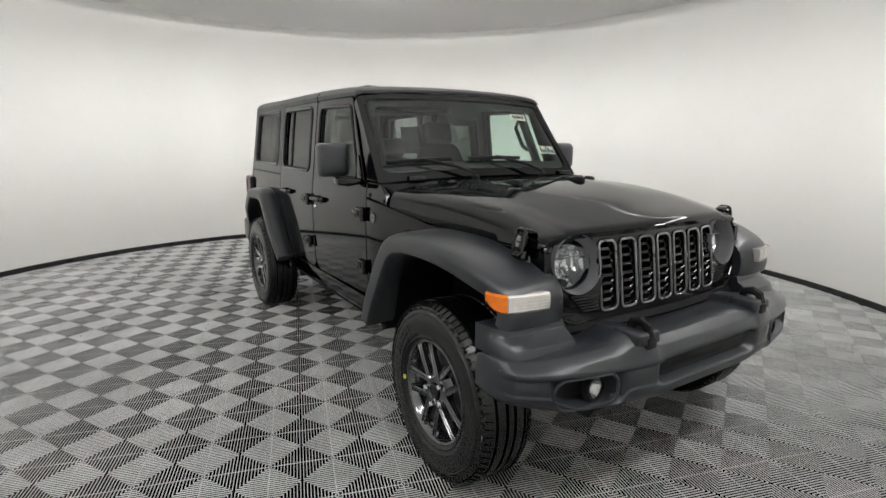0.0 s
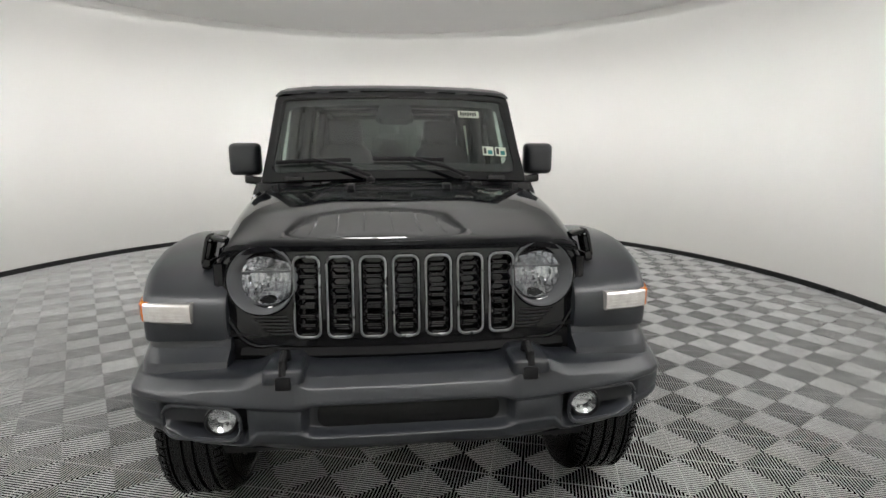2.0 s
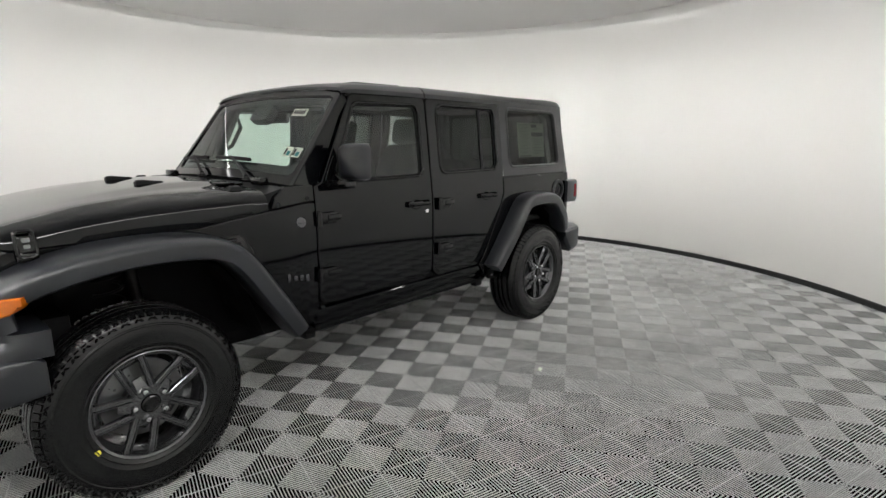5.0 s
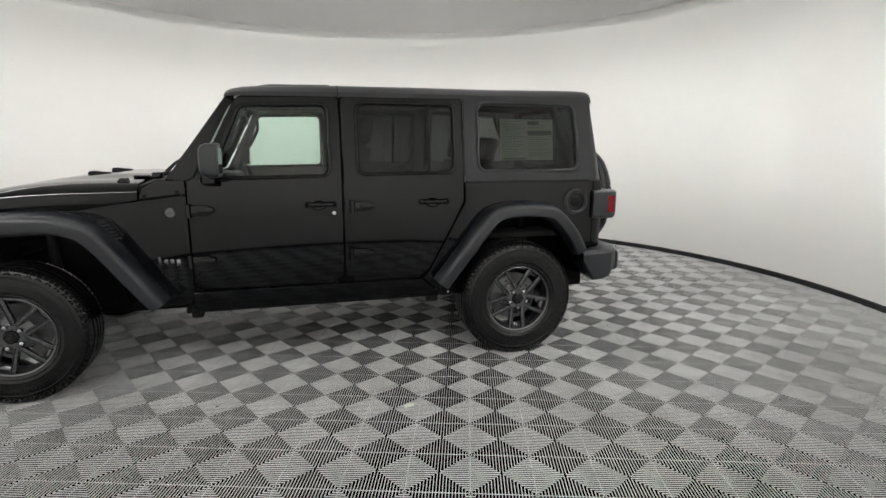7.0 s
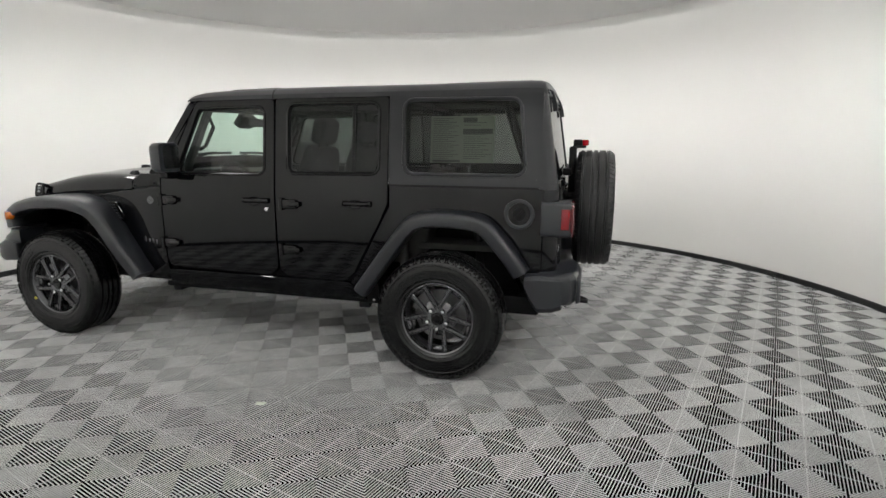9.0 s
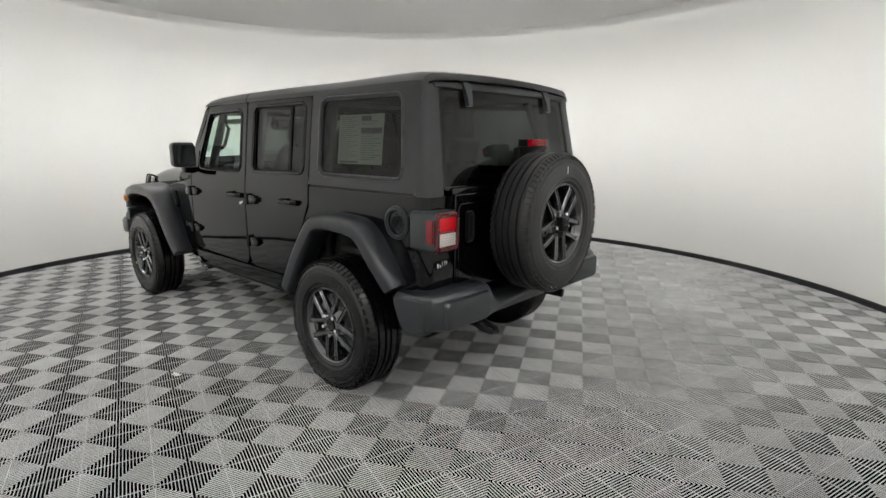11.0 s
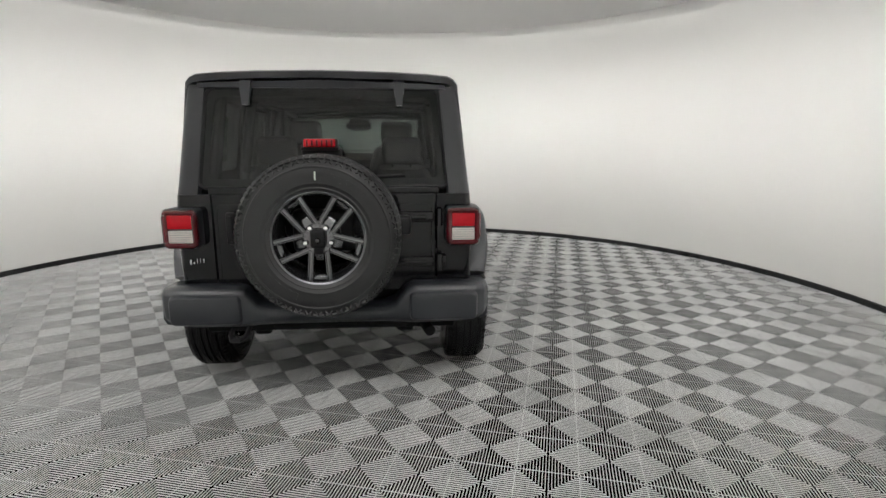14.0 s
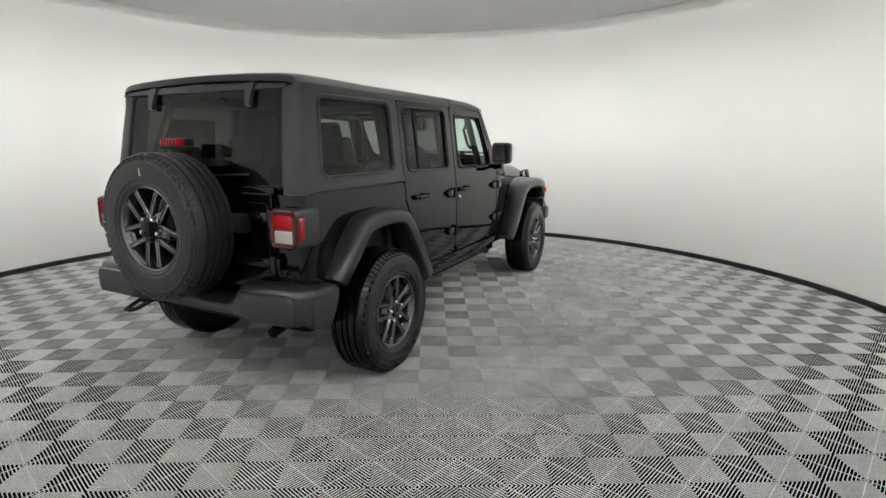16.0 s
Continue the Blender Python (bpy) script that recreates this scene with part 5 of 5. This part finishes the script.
part("roll_bar", join(*[tube([(0.46, s * 0.64, 1.24), (0.24, s * 0.60, 1.70), (-0.38, s * 0.60, 1.735), (-1.10, s * 0.60, 1.735), (-1.85, s * 0.60, 1.70), (-2.03, s * 0.62, 1.22)], 0.032, n=10) for s in (1, -1)],
                      *[tube([(-0.36, s * 0.60, 1.73), (-0.40, s * 0.69, 1.25), (-0.42, s * 0.69, 0.60)], 0.034, n=10) for s in (1, -1)],
                      *[tube([(-1.22, s * 0.60, 1.73), (-1.22, s * 0.68, 1.25), (-1.22, s * 0.68, 0.60)], 0.034, n=10) for s in (1, -1)],
                      *[tube([(x, -0.60, 1.735), (x, 0.60, 1.735)], 0.032, n=10) for x in (-0.36, -1.15)]), CLOTH, suv, "padded black roll bar")
for s in (1, -1):
    part("grab_handle", tube([(0.36, s * 0.60, 1.40), (0.315, s * 0.585, 1.43), (0.245, s * 0.575, 1.56), (0.25, s * 0.60, 1.62)], 0.014, n=8), TRIM, suv)
    part("sun_visor", rbox(0.12, 0.26, s * 0.34 - 0.2, s * 0.34 + 0.2, 1.69, 1.71, 0.008), CLOTH, suv)
part("headliner", loft([[(x, y, 1.745 - 0.03 * abs(y)) for y in (-0.64, 0, 0.64)] + [(x, y, 1.765 - 0.03 * abs(y)) for y in (0.64, 0, -0.64)] for x in (0.24, -0.4, -1.2, -2.04)]), TRIM, suv)
part("cargo_floor", rbox(-2.14, -1.30, -0.66, 0.66, 0.78, 0.82, 0.01), CLOTH, suv)
part("front_bulkhead", rbox(0.60, 0.66, -0.72, 0.72, 0.5, 1.2, 0.01), UNDER, suv)
# price sheet inside the left quarter window
sheet_ob = part("price_sheet", panel([(-1.415, 1.335), (-1.415, 1.610), (-1.805, 1.610), (-1.805, 1.335)], (), lambda a, b, d: on_side(a, b, d + 0.0185), 0.001, LEVELS, edge=0), PAPER, suv, "large printed paper sheet inside the quarter window")
for x0, x1, zs in ((-1.43, -1.59, np.linspace(1.36, 1.595, 22)), (-1.62, -1.79, np.linspace(1.36, 1.50, 12)), (-1.62, -1.79, (1.555, 1.57))):
    for i, z in enumerate(zs):
        part("print_line", panel([(x0, z), (x0, z + 0.0028), (x0 + (x1 - x0) * (0.6 + 0.4 * ((i * 7) % 5) / 4), z + 0.0028), (x0 + (x1 - x0) * (0.6 + 0.4 * ((i * 7) % 5) / 4), z)], (), lambda a, b, d: on_side(a, b, d + 0.0172), 0.0004, edge=0), PRINT, sheet_ob)
for z0, z1, x0, x1 in ((1.505, 1.535, -1.615, -1.795), (1.575, 1.600, -1.615, -1.70), (1.34, 1.352, -1.43, -1.60)):
    part("print_block", panel([(x0, z0), (x0, z1), (x1, z1), (x1, z0)], (), lambda a, b, d: on_side(a, b, d + 0.0172), 0.0004, edge=0), PRINT, sheet_ob)

# ---- litter on the floor ----
tagged(part("paper_scrap", loft([[(-0.655, 1.455, 0.0), (-0.595, 1.47, 0.0), (-0.60, 1.495, 0.0), (-0.65, 1.485, 0.0)], [(-0.65, 1.458, 0.006), (-0.60, 1.472, 0.010), (-0.605, 1.49, 0.008), (-0.645, 1.482, 0.005)]]), PAPER), "small white paper scrap lying on the tiles", "litter")
for x, y in ((0.42, 1.22), (-1.93, -1.83), (-1.38, -2.3)):
    tagged(part("dirt_crumb", rbox(x - 0.010, x + 0.010, y - 0.004, y + 0.004, 0.0, 0.005, 0.002, 1, None), INK), "tiny dark crumb lying on the tiles", "litter")

# ---- ribbed tiles: 0.4 m squares of open ribs laid slantwise; the near ones singly, the rim joined ----
STEP, LAY = 0.2826, radians(-16.95)
grid = Matrix.Rotation(LAY, 4, "Z") @ Matrix.Translation((0.159 * STEP, -0.0368 * STEP, 0))
RIBS = 20
PITCH = STEP / RIBS
DEEP = 0.0041


def tile_mesh():
    verts, faces = [], []

    def bar(a, b, foot, crown, top):
        """A rib from a to b: foot and crown are half its widths below and above."""
        d = (b - a).normalized()
        n = Vector((-d.y, d.x))
        k = len(verts)
        for p in (a, b):
            for h, z in ((-foot, -DEEP), (-crown, top - 0.0006), (-crown * 0.5, top), (crown * 0.5, top), (crown, top - 0.0006), (foot, -DEEP)):
                verts.append((*(p + n * h), z))
        faces.extend([(k + i, k + i + 1, k + i + 7, k + i + 6) for i in range(5)])
        faces.extend([tuple(range(k, k + 6)), tuple(range(k + 6, k + 12))])

    for q in range(4):
        turn = Matrix.Rotation(q * math.pi / 2, 2)
        for i in range(RIBS):
            u = (i + 0.5) * PITCH
            w = min(u, STEP - u) + 0.0008
            if w > 0.005:
                bar(turn @ Vector((u, -w)), turn @ Vector((u, -0.0018)), PITCH * 0.112, PITCH * 0.106, 0.0)
                bar(turn @ Vector((u, 0.0018)), turn @ Vector((u, w)), PITCH * 0.112, PITCH * 0.106, 0.0)
        bar(turn @ Vector((0.010, 0)), turn @ Vector((STEP - 0.010, 0)), 0.0018, 0.0013, -0.0022)
    me = bpy.data.meshes.new("tile")
    me.from_pydata(verts, [], faces)
    me.materials.append(TILE)
    return me


me = tile_mesh()
spots = []
for i in range(-24, 25):
    for j in range(-24, 25):
        if (i + j) % 2 == 0:
            p = grid @ Vector((i * STEP, j * STEP, 0))
            r = math.hypot(p.x - AXIS[0], p.y - AXIS[1])
            if r < ROOM + 0.22:
                spots.append((r, p))
spots.sort(key=lambda s: s[0])
turn = Matrix.Rotation(LAY, 4, "Z")
for r, p in spots[:300]:
    ob = new("tile", me)
    ob.parent = floor
    ob.matrix_local = Matrix.Translation(p) @ turn
v0 = np.array([v.co[:] for v in me.vertices])
f0 = [tuple(f.vertices) for f in me.polygons]
c, s = math.cos(LAY), math.sin(LAY)
v0 = np.stack([c * v0[:, 0] - s * v0[:, 1], s * v0[:, 0] + c * v0[:, 1], v0[:, 2]], 1)
verts, faces = [], []
for k, (r, p) in enumerate(spots[300:]):
    verts.extend((v0 + np.array(p)).tolist())
    faces.extend([tuple(a + k * len(v0) for a in f) for f in f0])
rest = bpy.data.meshes.new("rim_tiles")
rest.from_pydata(verts, [], faces)
rest.materials.append(TILE)
ob = tagged(new("rim_tiles", rest), kind="stuff")
ob.parent = floor
